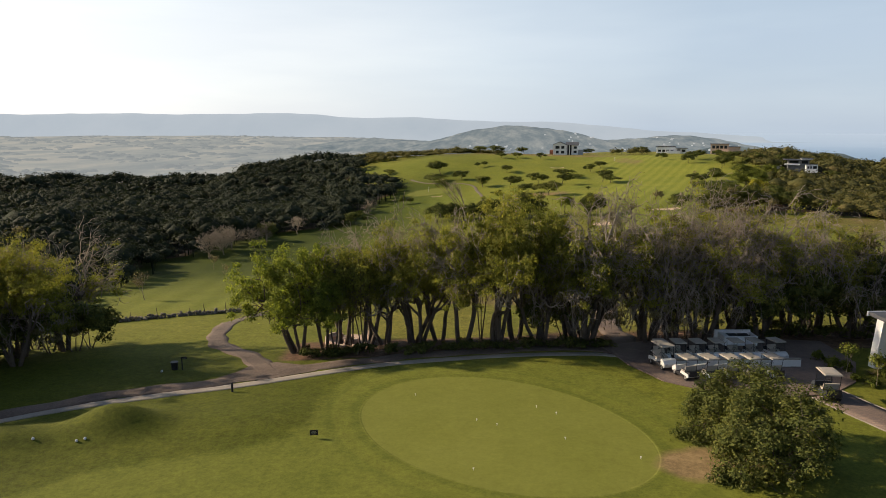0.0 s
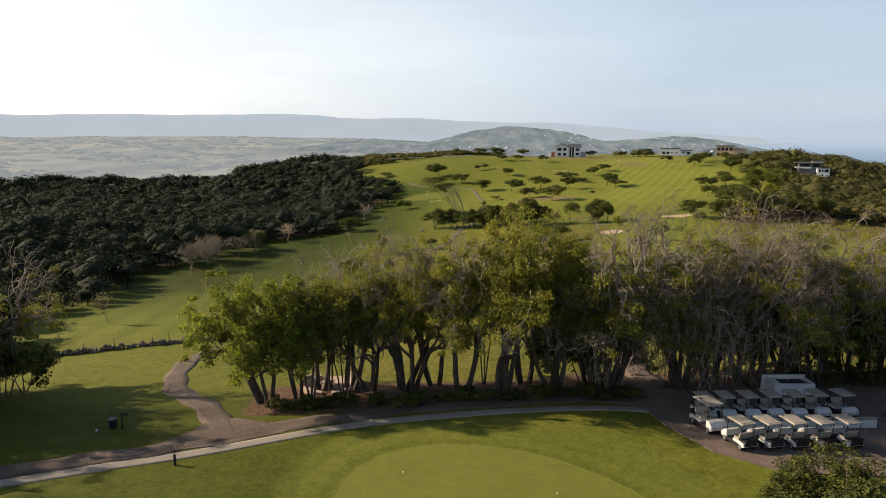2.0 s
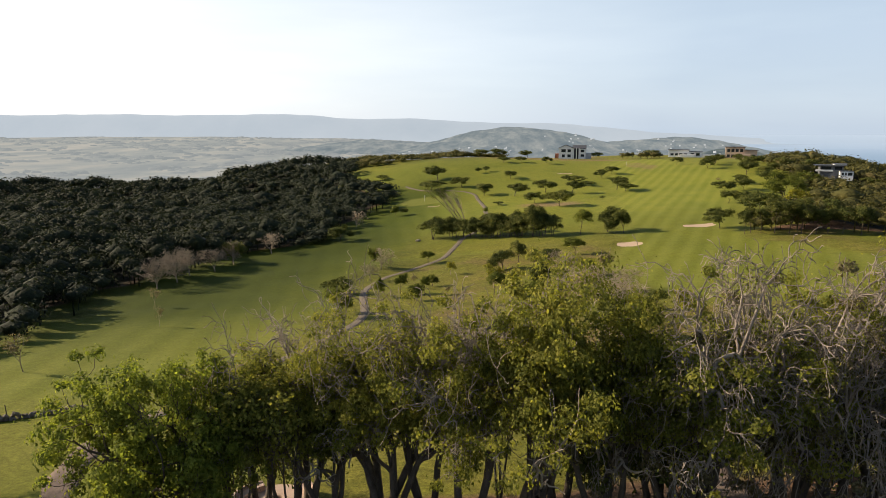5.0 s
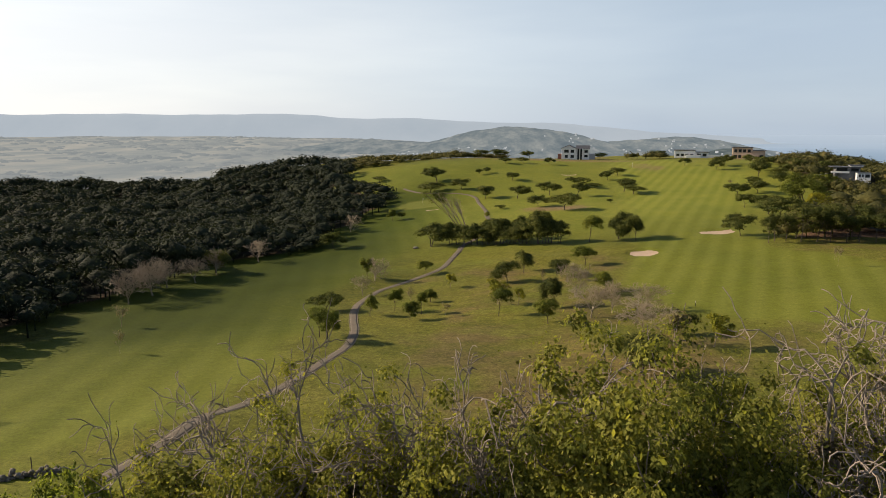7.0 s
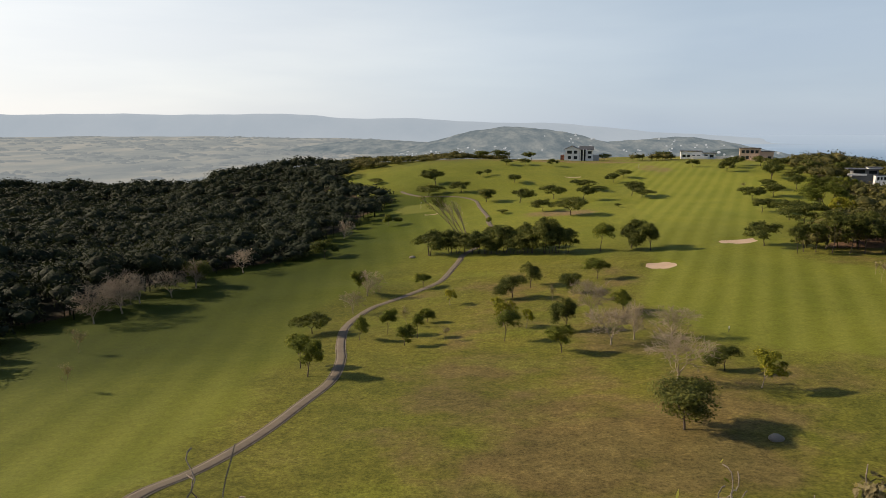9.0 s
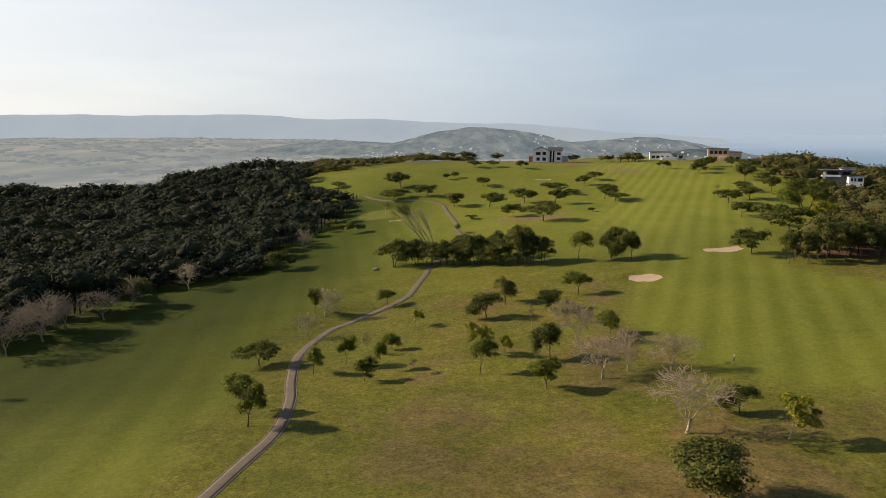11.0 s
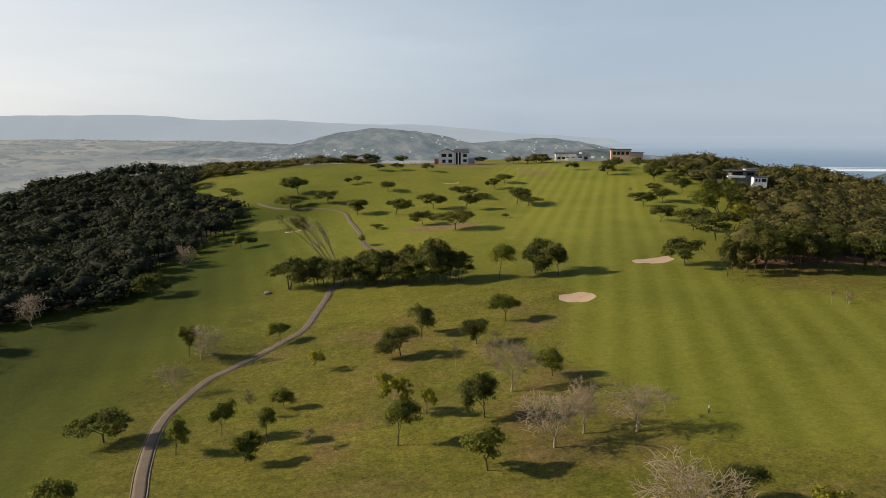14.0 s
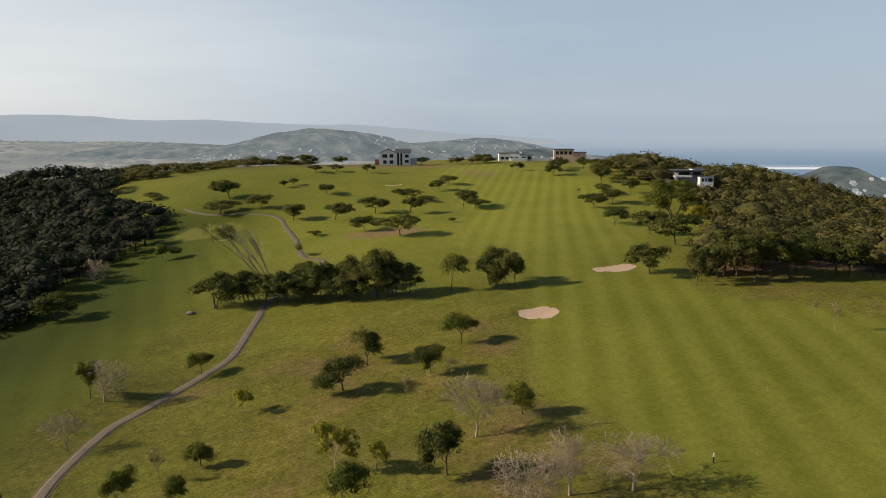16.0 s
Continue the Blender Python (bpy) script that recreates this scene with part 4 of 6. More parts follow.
    me = quads(name, np.concatenate(cos_), np.concatenate(faces_), material, True, np.concatenate(softs_))
    return tagged(new(name, me), label, "woodland", kind="stuff")


wood_mass("woodland_west", "dense green coastal forest covering the hillside, leaf colour darkened for shade", [WOOD_WEST, WOOD_BEYOND], 4.0, 6.2, 7.4, (-20, 90), 5, LEAF_SHADE)
wood_mass("woodland_east", "dense green coastal forest with mixed dry crowns", [WOOD_EAST], 4.1, 6.6, 7.0, (50, 110), 6, LEAF_WOOD, clearings=((153, 296, 9), (141, 283, 7), (157, 287, 8), (147, 282, 12), (153, 275, 9), (152, 246, 5), (158, 238, 5), (164, 231, 5)))
wood_mass("woodland_crest", "low dark trees along the skyline of the hill", [[(-60, 400), (-30, 392), (20, 408), (44, 418), (40, 430), (20, 440), (-60, 450)], [(100, 402), (122, 400), (124, 412), (100, 412)], [(200, 445), (300, 470), (300, 520), (196, 480)]], 4.2, 6.0, 4.8, (0, 300), 7, LEAF_WOOD)
broad = [make_tree("broad_tree", 111 + i, 12.0, 8.6, 15000, 0.5, 0.165, LEAF_MID, BARK, "broad domed bright green tree at the wood's edge", bole=0.10, masses=170, mass=0.95, whole=0.5, thin=0.03, trunks=3, levels=4, length=2.6, radius=0.2, spread=0.66, up=0.03, shrink=0.78, lean=0.2) for i in range(1)]
plant(broad, [(108.0, 238.5, 9.0, 14.5), (128.0, 262.0, 7.0, 10.0)], "broad trees", 12)
plant(yellow, [(101.6, 220.0, 5.6, 5.8), (104.6, 222.5, 5.0, 4.6)], "yellow trees", 13)
plant(umbrella, [(128, 312, 5.5, 7.5), (133, 322, 5.5, 8), (140, 331, 5.5, 8), (136, 308, 5, 7), (146, 318, 6, 8), (154, 312, 6, 8), (129, 298, 4.5, 6), (134, 286, 4.2, 6), (160, 281, 4.0, 6), (118, 330, 5, 7.5), (124, 342, 5, 8), (130, 352, 5, 8), (140, 348, 5, 8), (112, 352, 4, 6.5)], "umbrella trees", 14)

# ---- the row of old trees ----
row_green = [make_tree("old_leafy_tree", 201 + i, 13.0, 11.0, 36000, 0.42, 0.088, LEAF_ROW, BARK, "tall old tree with dark twisted limbs and fresh green leaf clumps", bole=0.46, prune=0.30, finest=0.024, masses=240, mass=0.60, whole=0.35, thin=0.022, twig=BARK_TWIG, trunks=4, levels=5, length=3.6, radius=0.27, spread=0.60, up=0.04, wobble=0.22, shrink=0.79, side=0.16, lean=0.22, curl=0.30) for i in range(3)]
row_dry = [make_tree("old_gnarled_tree", 221 + i, 13.0, 11.4, 12000, 0.40, 0.085, LEAF_ROW, BARK, "old gnarled half-leafless tree with bare grey twisting branches", bole=0.30, prune=0.34, keep=0.70, masses=90, mass=0.60, whole=0.35, thin=0.022, twig=BARK_TWIG, trunks=3, levels=5, length=3.8, radius=0.30, spread=0.62, up=0.03, wobble=0.26, shrink=0.78, side=0.55, lean=0.20, fan=0.22, keep_r=0.72, curl=0.34) for i in range(4)]
row_brown = [make_tree("old_brown_tree", 231 + i, 12.5, 11.4, 11000, 0.55, 0.085, LEAF_DRY, BARK, "old twiggy tree with withered brown foliage and grey branches", bole=0.16, prune=0.16, masses=60, mass=0.62, whole=0.35, thin=0.020, twig=BARK_TWIG, trunks=4, levels=5, length=3.4, radius=0.27, spread=0.62, up=0.02, wobble=0.22, shrink=0.80, side=0.50, lean=0.22, droop=0.14, keep_r=0.66, curl=0.26) for i in range(2)]
row_left = [make_tree("leaning_leafy_tree", 241 + i, 10.0, 8.4, 34000, 0.36, 0.092, LEAF_BRIGHT, BARK, "broad bright green tree leaning out of the row of old trees", bole=0.34, prune=0.3, masses=260, mass=0.58, whole=0.3, tilt=-0.22, thin=0.018, trunks=4, levels=4, length=2.6, radius=0.22, spread=0.70, up=0.02, wobble=0.22, shrink=0.80, side=0.3, lean=0.34, curl=0.24) for i in range(2)]
row_slim = [make_tree("slim_tree", 251 + i, 3.6, 8.5, 3600, 0.32, 0.10, LEAF_ROW, BARK, "slim many-stemmed tree with thin dark trunks", bole=0.5, thin=0.014, trunks=3, levels=4, length=4.2, radius=0.08, spread=0.42, up=0.12, wobble=0.2, shrink=0.62, curl=0.12) for i in range(2)]
row_under = [make_tree("understorey_tree", 256 + i, 5.5, 5.4, 5200, 0.40, 0.15, LEAF_DARK, BARK, "dark evergreen tree growing low beneath the old trees", bole=0.08, masses=40, mass=0.7, thin=0.014, trunks=3, levels=3, length=2.0, radius=0.08, spread=0.6, up=0.05, wobble=0.2, shrink=0.74, lean=0.3) for i in range(2)]

for proto, x, y, w, h, turn in ((row_left[0], -12.6, 57.0, 9.4, 9.6, 0), (row_left[1], -10.6, 58.4, 6.0, 9.4, 20)):
    tagged(stand(proto, x, y, w, h, turn), group="row of old trees")
plant(row_green, [(-5.2, 59.4, 10.6, 9.0), (-2.2, 59.6, 11.4, 9.4), (4.8, 57.4, 13.6, 11.4), (8.6, 58.4, 13.0, 11.0), (12.9, 58.4, 10.8, 10.0), (21.4, 64.2, 12.0, 12.0), (28.4, 63.4, 12.0, 12.6), (36.0, 64.1, 12.0, 12.6)], "row of old trees", 22)
plant(row_dry, [(-9.2, 60.4, 11.0, 9.0), (-0.4, 60.8, 11.6, 10.0), (6.6, 60.6, 12.0, 10.4), (-6.8, 59.8, 11.8, 10.4), (-2.8, 60.4, 12.8, 10.8), (1.8, 58.6, 13.4, 10.4), (12.5, 57.9, 15.0, 12.8), (18.6, 60.4, 14.8, 12.0), (20.8, 60.0, 14.6, 12.8), (25.8, 60.4, 14.0, 12.6), (32.9, 62.1, 13.4, 12.6)], "row of old trees", 23)
plant(row_brown, [(11.6, 60.3, 12.4, 10.6), (11.9, 57.8, 12.4, 10.6), (18.3, 58.7, 13.0, 12.0), (23.2, 59.2, 13.0, 12.0), (29.2, 60.1, 12.8, 12.4), (37.4, 60.3, 12.4, 12.4)], "row of old trees", 29)
plant(row_slim, [(-9.4, 57.5, 8.6, 4.2), (-8.3, 59.5, 9.0, 4.0), (-7.0, 57.4, 8.4, 3.6), (3.5, 60.8, 9.0, 3.2), (17.7, 66.6, 9.0, 3.4)], "row of old trees", 24)
plant(row_dry, [(-35.4, 61.0, 11.6, 11.6), (-41.0, 57.6, 12.0, 12.0)], "western clump of trees", 25)
# outermost of these stand out of view, added to shade the lawn
plant(row_brown, [(-38.0, 58.6, 11.4, 11.6), (-45.0, 55.0, 12.0, 12.0), (-44.0, 50.0, 11.4, 11.0)], "western clump of trees", 31)
plant(row_green, [(-39.5, 61.0, 11.0, 11.0), (-48.0, 58.0, 11.4, 11.6), (-43.0, 47.5, 11.0, 11.0)], "western clump of trees", 26)
plant(row_green, [(-36.4, 55.6, 11.0, 10.6), (-41.5, 52.4, 12.0, 12.0), (-50.0, 51.0, 12.4, 12.0), (-48.0, 44.0, 12.0, 12.0)], "western clump of trees", 41)
plant(row_under, [(12.2, 60.5, 5.4, 5.0), (20.4, 63.2, 5.8, 5.6), (22.3, 60.0, 5.2, 5.4), (30.4, 60.1, 5.4, 5.4), (38.4, 60.1, 5.4, 5.6), (9.1, 60.6, 5.2, 5.0), (11.4, 61.8, 5.4, 5.4), (26.1, 61.7, 6.4, 6.4), (34.3, 61.5, 6.6, 6.6), (45.0, 62.0, 6.4, 6.6), (-36.0, 60.0, 5.4, 7.0), (-40.0, 57.0, 5.8, 7.4), (-44.0, 54.0, 5.6, 7.4), (-33.4, 62.0, 4.2, 5.2), (-38.0, 57.2, 4.8, 6.0), (-42.0, 60.0, 7.0, 8.5), (-46.5, 56.0, 7.5, 9.0), (-38.5, 61.5, 7.0, 8.0), (-45.5, 50.5, 7.0, 9.0), (-34.0, 60.5, 5.0, 6.5), (21.5, 62.0, 7.0, 7.5), (28.5, 62.5, 7.5, 8.0), (32.5, 60.8, 7.0, 7.5), (37.5, 62.5, 8.0, 8.0), (42.0, 60.5, 7.0, 7.5), (48.0, 60.0, 8.0, 9.0), (41.0, 65.0, 9.0, 9.0)], "understorey trees", 28)
front = make_tree("front_tree", 261, 7.0, 5.6, 30000, 0.34, 0.085, LEAF_DARK, BARK, "spreading green tree beside the cart yard", bole=0.0, masses=230, mass=0.55, whole=0.4, thin=0.014, trunks=4, levels=4, length=1.5, radius=0.15, spread=0.75, up=0.0, wobble=0.2, shrink=0.80, side=0.5, lean=0.5)
plant([front], [(17.2, 36.9, 4.6, 6.2), (17.6, 32.6, 4.8, 7.0)], "trees beside the cart yard", 27)
for p in bare + leafy + dark + yellow + umbrella + sapling + grove + edge + broad + row_brown + row_green + row_dry + row_left + row_slim + row_under + [front]:
    retire(p)


# ---- paths ----
def curve_points(points, step=0.6):
    """A smooth line through the points of a plan."""
    p = np.array([points[0], *points, points[-1]], float)
    out = []
    for i in range(1, len(p) - 2):
        a, b_, c, d = p[i - 1], p[i], p[i + 1], p[i + 2]
        n_ = max(2, int(np.linalg.norm(c - b_) / step))
        for t in np.arange(n_) / n_:
            out.append(0.5 * (2 * b_ + (c - a) * t + (2 * a - 5 * b_ + 4 * c - d) * t * t + (3 * b_ - a - 3 * c + d) * t ** 3))
    out.append(p[-2])
    return np.array(out)


def ribbon(name, line, offsets, lift, material, parent=None, label=""):
    """A band that follows a line over the ground; offsets across it, lift at each."""
    d = np.gradient(line, axis=0)
    d /= np.linalg.norm(d, axis=1, keepdims=True) + 1e-9
    nrm = np.stack([d[:, 1], -d[:, 0]], -1)
    rows = []
    for o, z in zip(offsets, lift):
        w = o if np.isscalar(o) else np.asarray(o)[:, None]
        q = line + nrm * w
        rows.append(np.column_stack([q, ground(q[:, 0], q[:, 1]) + z]))
    k, n_ = len(offsets), len(line)
    co = np.stack(rows, 1).reshape(-1, 3)
    i = (np.arange(n_ - 1)[:, None] * k + np.arange(k - 1)[None]).ravel()
    return link(name, quads(name, co, np.stack([i, i + k, i + k + 1, i + 1], -1), material, True), parent, label)


def path(name, points, width, material, label, edging=None, ragged=0.0):
    line = curve_points(points)
    h = width / 2
    if ragged:
        i = np.arange(len(line))
        wear = [1 + ragged * (np.sin(i * 0.9 + p) + 0.8 * np.sin(i * 0.37 + 2 * p)) for p in (0.3, 2.1)]
        ob = ribbon(name, line, [-h * wear[0] - 0.05, -h * wear[0], -h / 2, 0 * i, h / 2 + 0 * i, h * wear[1], h * wear[1] + 0.05], [-0.1, 0.025, 0.035, 0.04, 0.035, 0.025, -0.1], material)
        return tagged(ob, label, "path", kind="structure")
    ob = ribbon(name, line, [-h, -h * 0.98, -h / 2, 0, h / 2, h * 0.98, h], [-0.15, 0.022, 0.03, 0.034, 0.03, 0.022, -0.15], material)
    tagged(ob, label, "path", kind="structure")
    if edging:
        for s in (-1, 1):
            ribbon("edging", line, [s * (h - 0.0), s * (h + 0.02), s * (h + 0.13), s * (h + 0.15)][::s], [-0.15, 0.034, 0.034, -0.15], edging, ob, "pale worn path edging")
    return ob


path("cart_path", [(-23.7, 73.0), (-22.8, 76.0), (-21.8, 78.5), (-20.0, 85.0), (-17.5, 93.3), (-15.2, 100.0), (-13.4, 106.8), (-12.1, 113.5), (-11.0, 120.5), (-11.4, 128.9), (-12.4, 135.5), (-13.2, 143.0), (-13.3, 148.0), (-12.7, 152.2), (-10.6, 159.8), (-8.8, 162.8), (-5.7, 167.2), (-2.4, 172.0), (0.8, 177.2), (2.7, 185.8), (4.6, 194.1), (6.0, 201.0), (11.0, 212.0), (18.1, 226.2), (15.0, 233.0), (14.4, 243.0), (14.9, 253.5)], 1.1, PATH, "worn grey brown concrete cart path with pale edges", EDGING)
path("far_path", [(14.9, 253.5), (13.7, 271.6), (12.8, 286.6), (8.6, 295.0), (2.0, 299.5), (-4.7, 303.0), (-10.8, 310.7), (-15.0, 320.0)], 1.3, PATH, "narrow pale cart path winding over the far slope")
path("front_path", [(-100, 4), (-70, 18), (-45, 31), (-34.0, 37.6), (-28.2, 42.2), (-24.8, 44.3), (-21.8, 45.5), (-18.7, 46.6), (-15.4, 47.6), (-12.0, 48.9), (-8.6, 50.3), (-4.4, 51.8), (0.8, 52.8), (5.0, 53.5), (9.0, 53.9), (12.6, 53.9), (14.4, 53.4)], 1.15, CONCRETE, "pale concrete cart path curving round the putting green")
path("dirt_track", [(-98, 9), (-68, 22), (-46, 33.0), (-36, 38.6), (-29.0, 43.3), (-25.6, 45.6), (-22.4, 47.0), (-19.2, 48.0), (-16.2, 49.2), (-12.8, 50.8), (-9.2, 52.3), (-4.8, 53.6), (0.4, 54.8), (5.0, 55.6), (9.4, 56.2), (14.4, 55.8)], 2.0, DIRT, "rutted brown dirt track beside the concrete path", ragged=0.16)
path("branch_path", [(-13.0, 50.0), (-14.4, 52.2), (-15.6, 54.4), (-17.2, 57.0), (-19.3, 59.6), (-21.2, 62.0), (-22.8, 66.0), (-23.4, 70.1), (-23.8, 73.4)], 1.9, DIRT, "brown dirt path bending round the old trees", ragged=0.12)
slab_fork = [(-17.6, 49.4), (-16.2, 51.4), (-15.6, 53.4), (-13.8, 53.8), (-11.4, 52.6), (-8.6, 52.8), (-10.0, 50.6), (-13.6, 48.9), (-16.4, 48.4)]
path("wood_path", [(14.6, 53.6), (16.4, 60.0), (16.6, 66.0), (17.8, 72.0), (20, 80)], 2.4, DIRT, "shaded path leading between the old trees", ragged=0.12)
path("brick_road", [(60, -20), (44, 4), (33, 24), (29.2, 32.5), (27.6, 38.5), (26.4, 44), (25.6, 50)], 2.9, PAVING, "red brown brick paved road with pale kerbs", CONCRETE)


def slab(name, outline, lift, material, label, category):
    bm = bmesh.new()
    vs = [bm.verts.new((x, y, 0)) for x, y in outline]
    bm.faces.new(vs)
    bmesh.ops.triangulate(bm, faces=bm.faces[:])
    for _ in range(4):
        bmesh.ops.subdivide_edges(bm, edges=[e for e in bm.edges if e.calc_length() > 1.2], cuts=1, use_grid_fill=True)
        bmesh.ops.triangulate(bm, faces=bm.faces[:])
    edge_ = [e for e in bm.edges if e.is_boundary]
    ret = bmesh.ops.extrude_edge_only(bm, edges=edge_)
    low = {v for v in ret["geom"] if isinstance(v, bmesh.types.BMVert)}
    for v in bm.verts:
        v.co.z = ground(v.co.x, v.co.y) + (-0.25 if v in low else lift)
    bmesh.ops.recalc_face_normals(bm, faces=bm.faces[:])
    ob = part(name, bm, material, None)
    return tagged(ob, label, category, kind="structure")


slab("dirt_fork", slab_fork, 0.03, DIRT, "trampled brown earth where the dirt tracks meet", "bare earth")
slab("cart_yard", [(13.6, 56.9), (14.4, 50.6), (15.9, 46.7), (18.6, 44.4), (22.3, 43.6), (26.4, 43.9), (29.8, 46.7), (32.8, 51.7), (33.9, 58.8), (27.8, 60.2), (19.7, 59.6)], 0.075, PAVING, "brown brick paved yard where the golf carts park", "paved yard")


def bunker(x, y, rx, ry, label):
    bm = bmesh.new()
    rings, around = 7, 40
    rows = []
    for i in range(rings + 1):
        f = i / rings
        row = []
        for j in range(around):
            a = 2 * math.pi * j / around
            k = f * (0.97 + 0.025 * math.sin(2 * a + x) + 0.02 * math.sin(3 * a))
            px, py = x + rx * k * math.cos(a), y + ry * k * math.sin(a)
            row.append(bm.verts.new((px, py, ground(px, py) + 0.05 - (0.14 if i == rings else 0))))
            if i == 0:
                break
        rows.append(row)
    for j in range(around):
        bm.faces.new((rows[0][0], rows[1][j], rows[1][(j + 1) % around]))
        for a_, b_ in zip(rows[1:], rows[2:]):
            bm.faces.new((a_[j], b_[j], b_[(j + 1) % around], a_[(j + 1) % around]))
    for f in bm.faces:
        f.smooth = True
    tagged(part("bunker", bm, SAND, None), label, "sand bunker", "sand bunkers", "structure")


for bx, by, brx, bry in PITS:
    bunker(bx, by, brx, bry, "pale sand bunker with a grass lip")


# ---- things near the putting green ----
WHITE = plain("white_paint", (0.52, 0.51, 0.49), 0.45, 0, 0.10)
CREAM = plain("cream_plastic", (0.28, 0.25, 0.205), 0.5, 0, 0.12)
SEAT = plain("beige_vinyl", (0.34, 0.30, 0.25), 0.6, 0, 0.12)
BLACK = plain("black_plastic", (0.018, 0.018, 0.020), 0.5, 0, 0.2)
RUBBER = plain("tyre_rubber", (0.022, 0.021, 0.020), 0.85, 0, 0.2)
STEEL = plain("grey_steel", (0.32, 0.32, 0.33), 0.35, 0.8, 0.12)
DARK_GREEN = plain("dark_body_paint", (0.03, 0.035, 0.04), 0.3, 0, 0.15)
BRICK_RED = plain("red_brown_brick", (0.20, 0.085, 0.055), 0.85, 0, 0.3, 8.0, 0.4)
ROOF_GREY = plain("dark_grey_roof", (0.075, 0.078, 0.085), 0.6, 0, 0.2, 1.5)
WOOD_POST = plain("weathered_wood", (0.10, 0.078, 0.058), 0.9, 0, 0.3, 5.0, 0.5)
TAN_WALL = plain("tan_render", (0.44, 0.33, 0.25), 0.85, 0, 0.12, 0.8)
GREY_WALL = plain("grey_render", (0.33, 0.33, 0.33), 0.85, 0, 0.12, 0.8)
WHITE_WALL = plain("white_render", (0.70, 0.69, 0.67), 0.85, 0, 0.10, 0.6)

m, n, l, b = shader("dark_glass", 0.06)
b.inputs["Base Color"].default_value = (0.02, 0.025, 0.03, 1)
b.inputs["Specular IOR Level"].default_value = 0.6
GLASS_DARK = m
m, n, l, b = shader("clear_screen", 0.03)
b.inputs["Base Color"].default_value = (0.85, 0.9, 0.9, 1)
b.inputs["Transmission Weight"].default_value = 1.0
b.inputs["IOR"].default_value = 1.02
GLASS_CLEAR = m


def box(bm, x0, x1, y0, y1, z0, z1, bevel=0.0, taper=0.0):
    made = bmesh.ops.create_cube(bm, size=1)["verts"]
    for v in made:
        t = taper if v.co.z > 0 else 0
        v.co = Vector((x0 + (x1 - x0) * (v.co.x * (1 - t) + 0.5), y0 + (y1 - y0) * (v.co.y * (1 - t) + 0.5), z0 + (z1 - z0) * (v.co.z + 0.5)))
    if bevel:
        bmesh.ops.bevel(bm, geom=list({e for v in made for e in v.link_edges}), offset=bevel, segments=2, affect="EDGES", profile=0.6)
    return made


def rod(bm, p, q, r, sides=6, r2=None):
    p, q = Vector(p), Vector(q)
    m_ = Matrix.Translation((p + q) / 2) @ (q - p).to_track_quat("Z", "Y").to_matrix().to_4x4()
    bmesh.ops.create_cone(bm, cap_ends=True, segments=sides, radius1=r, radius2=r if r2 is None else r2, depth=(q - p).length, matrix=m_)


def boxed(name, parent, material, x0, x1, y0, y1, z0, z1, bevel=0.0, label="", taper=0.0):
    bm = bmesh.new()
    box(bm, x0, x1, y0, y1, z0, z1, bevel, taper)
    return part(name, bm, material, parent, label)


def rodded(name, parent, material, p, q, r, label="", sides=6, r2=None):
    bm = bmesh.new()
    rod(bm, p, q, r, sides, r2)
    return part(name, bm, material, parent, label)


def extruded(bm, outline, x0, x1, bevel=0.0):
    """A side outline (y, z) drawn across from x0 to x1."""
    vs = [bm.verts.new((x0, y, z)) for y, z in outline]
    f = bm.faces.new(vs)
    ret = bmesh.ops.extrude_face_region(bm, geom=[f])["geom"]
    for v in ret:
        if isinstance(v, bmesh.types.BMVert):
            v.co.x = x1
    bmesh.ops.recalc_face_normals(bm, faces=bm.faces[:])
    if bevel:
        bmesh.ops.bevel(bm, geom=bm.edges[:], offset=bevel, segments=2, affect="EDGES", profile=0.6)


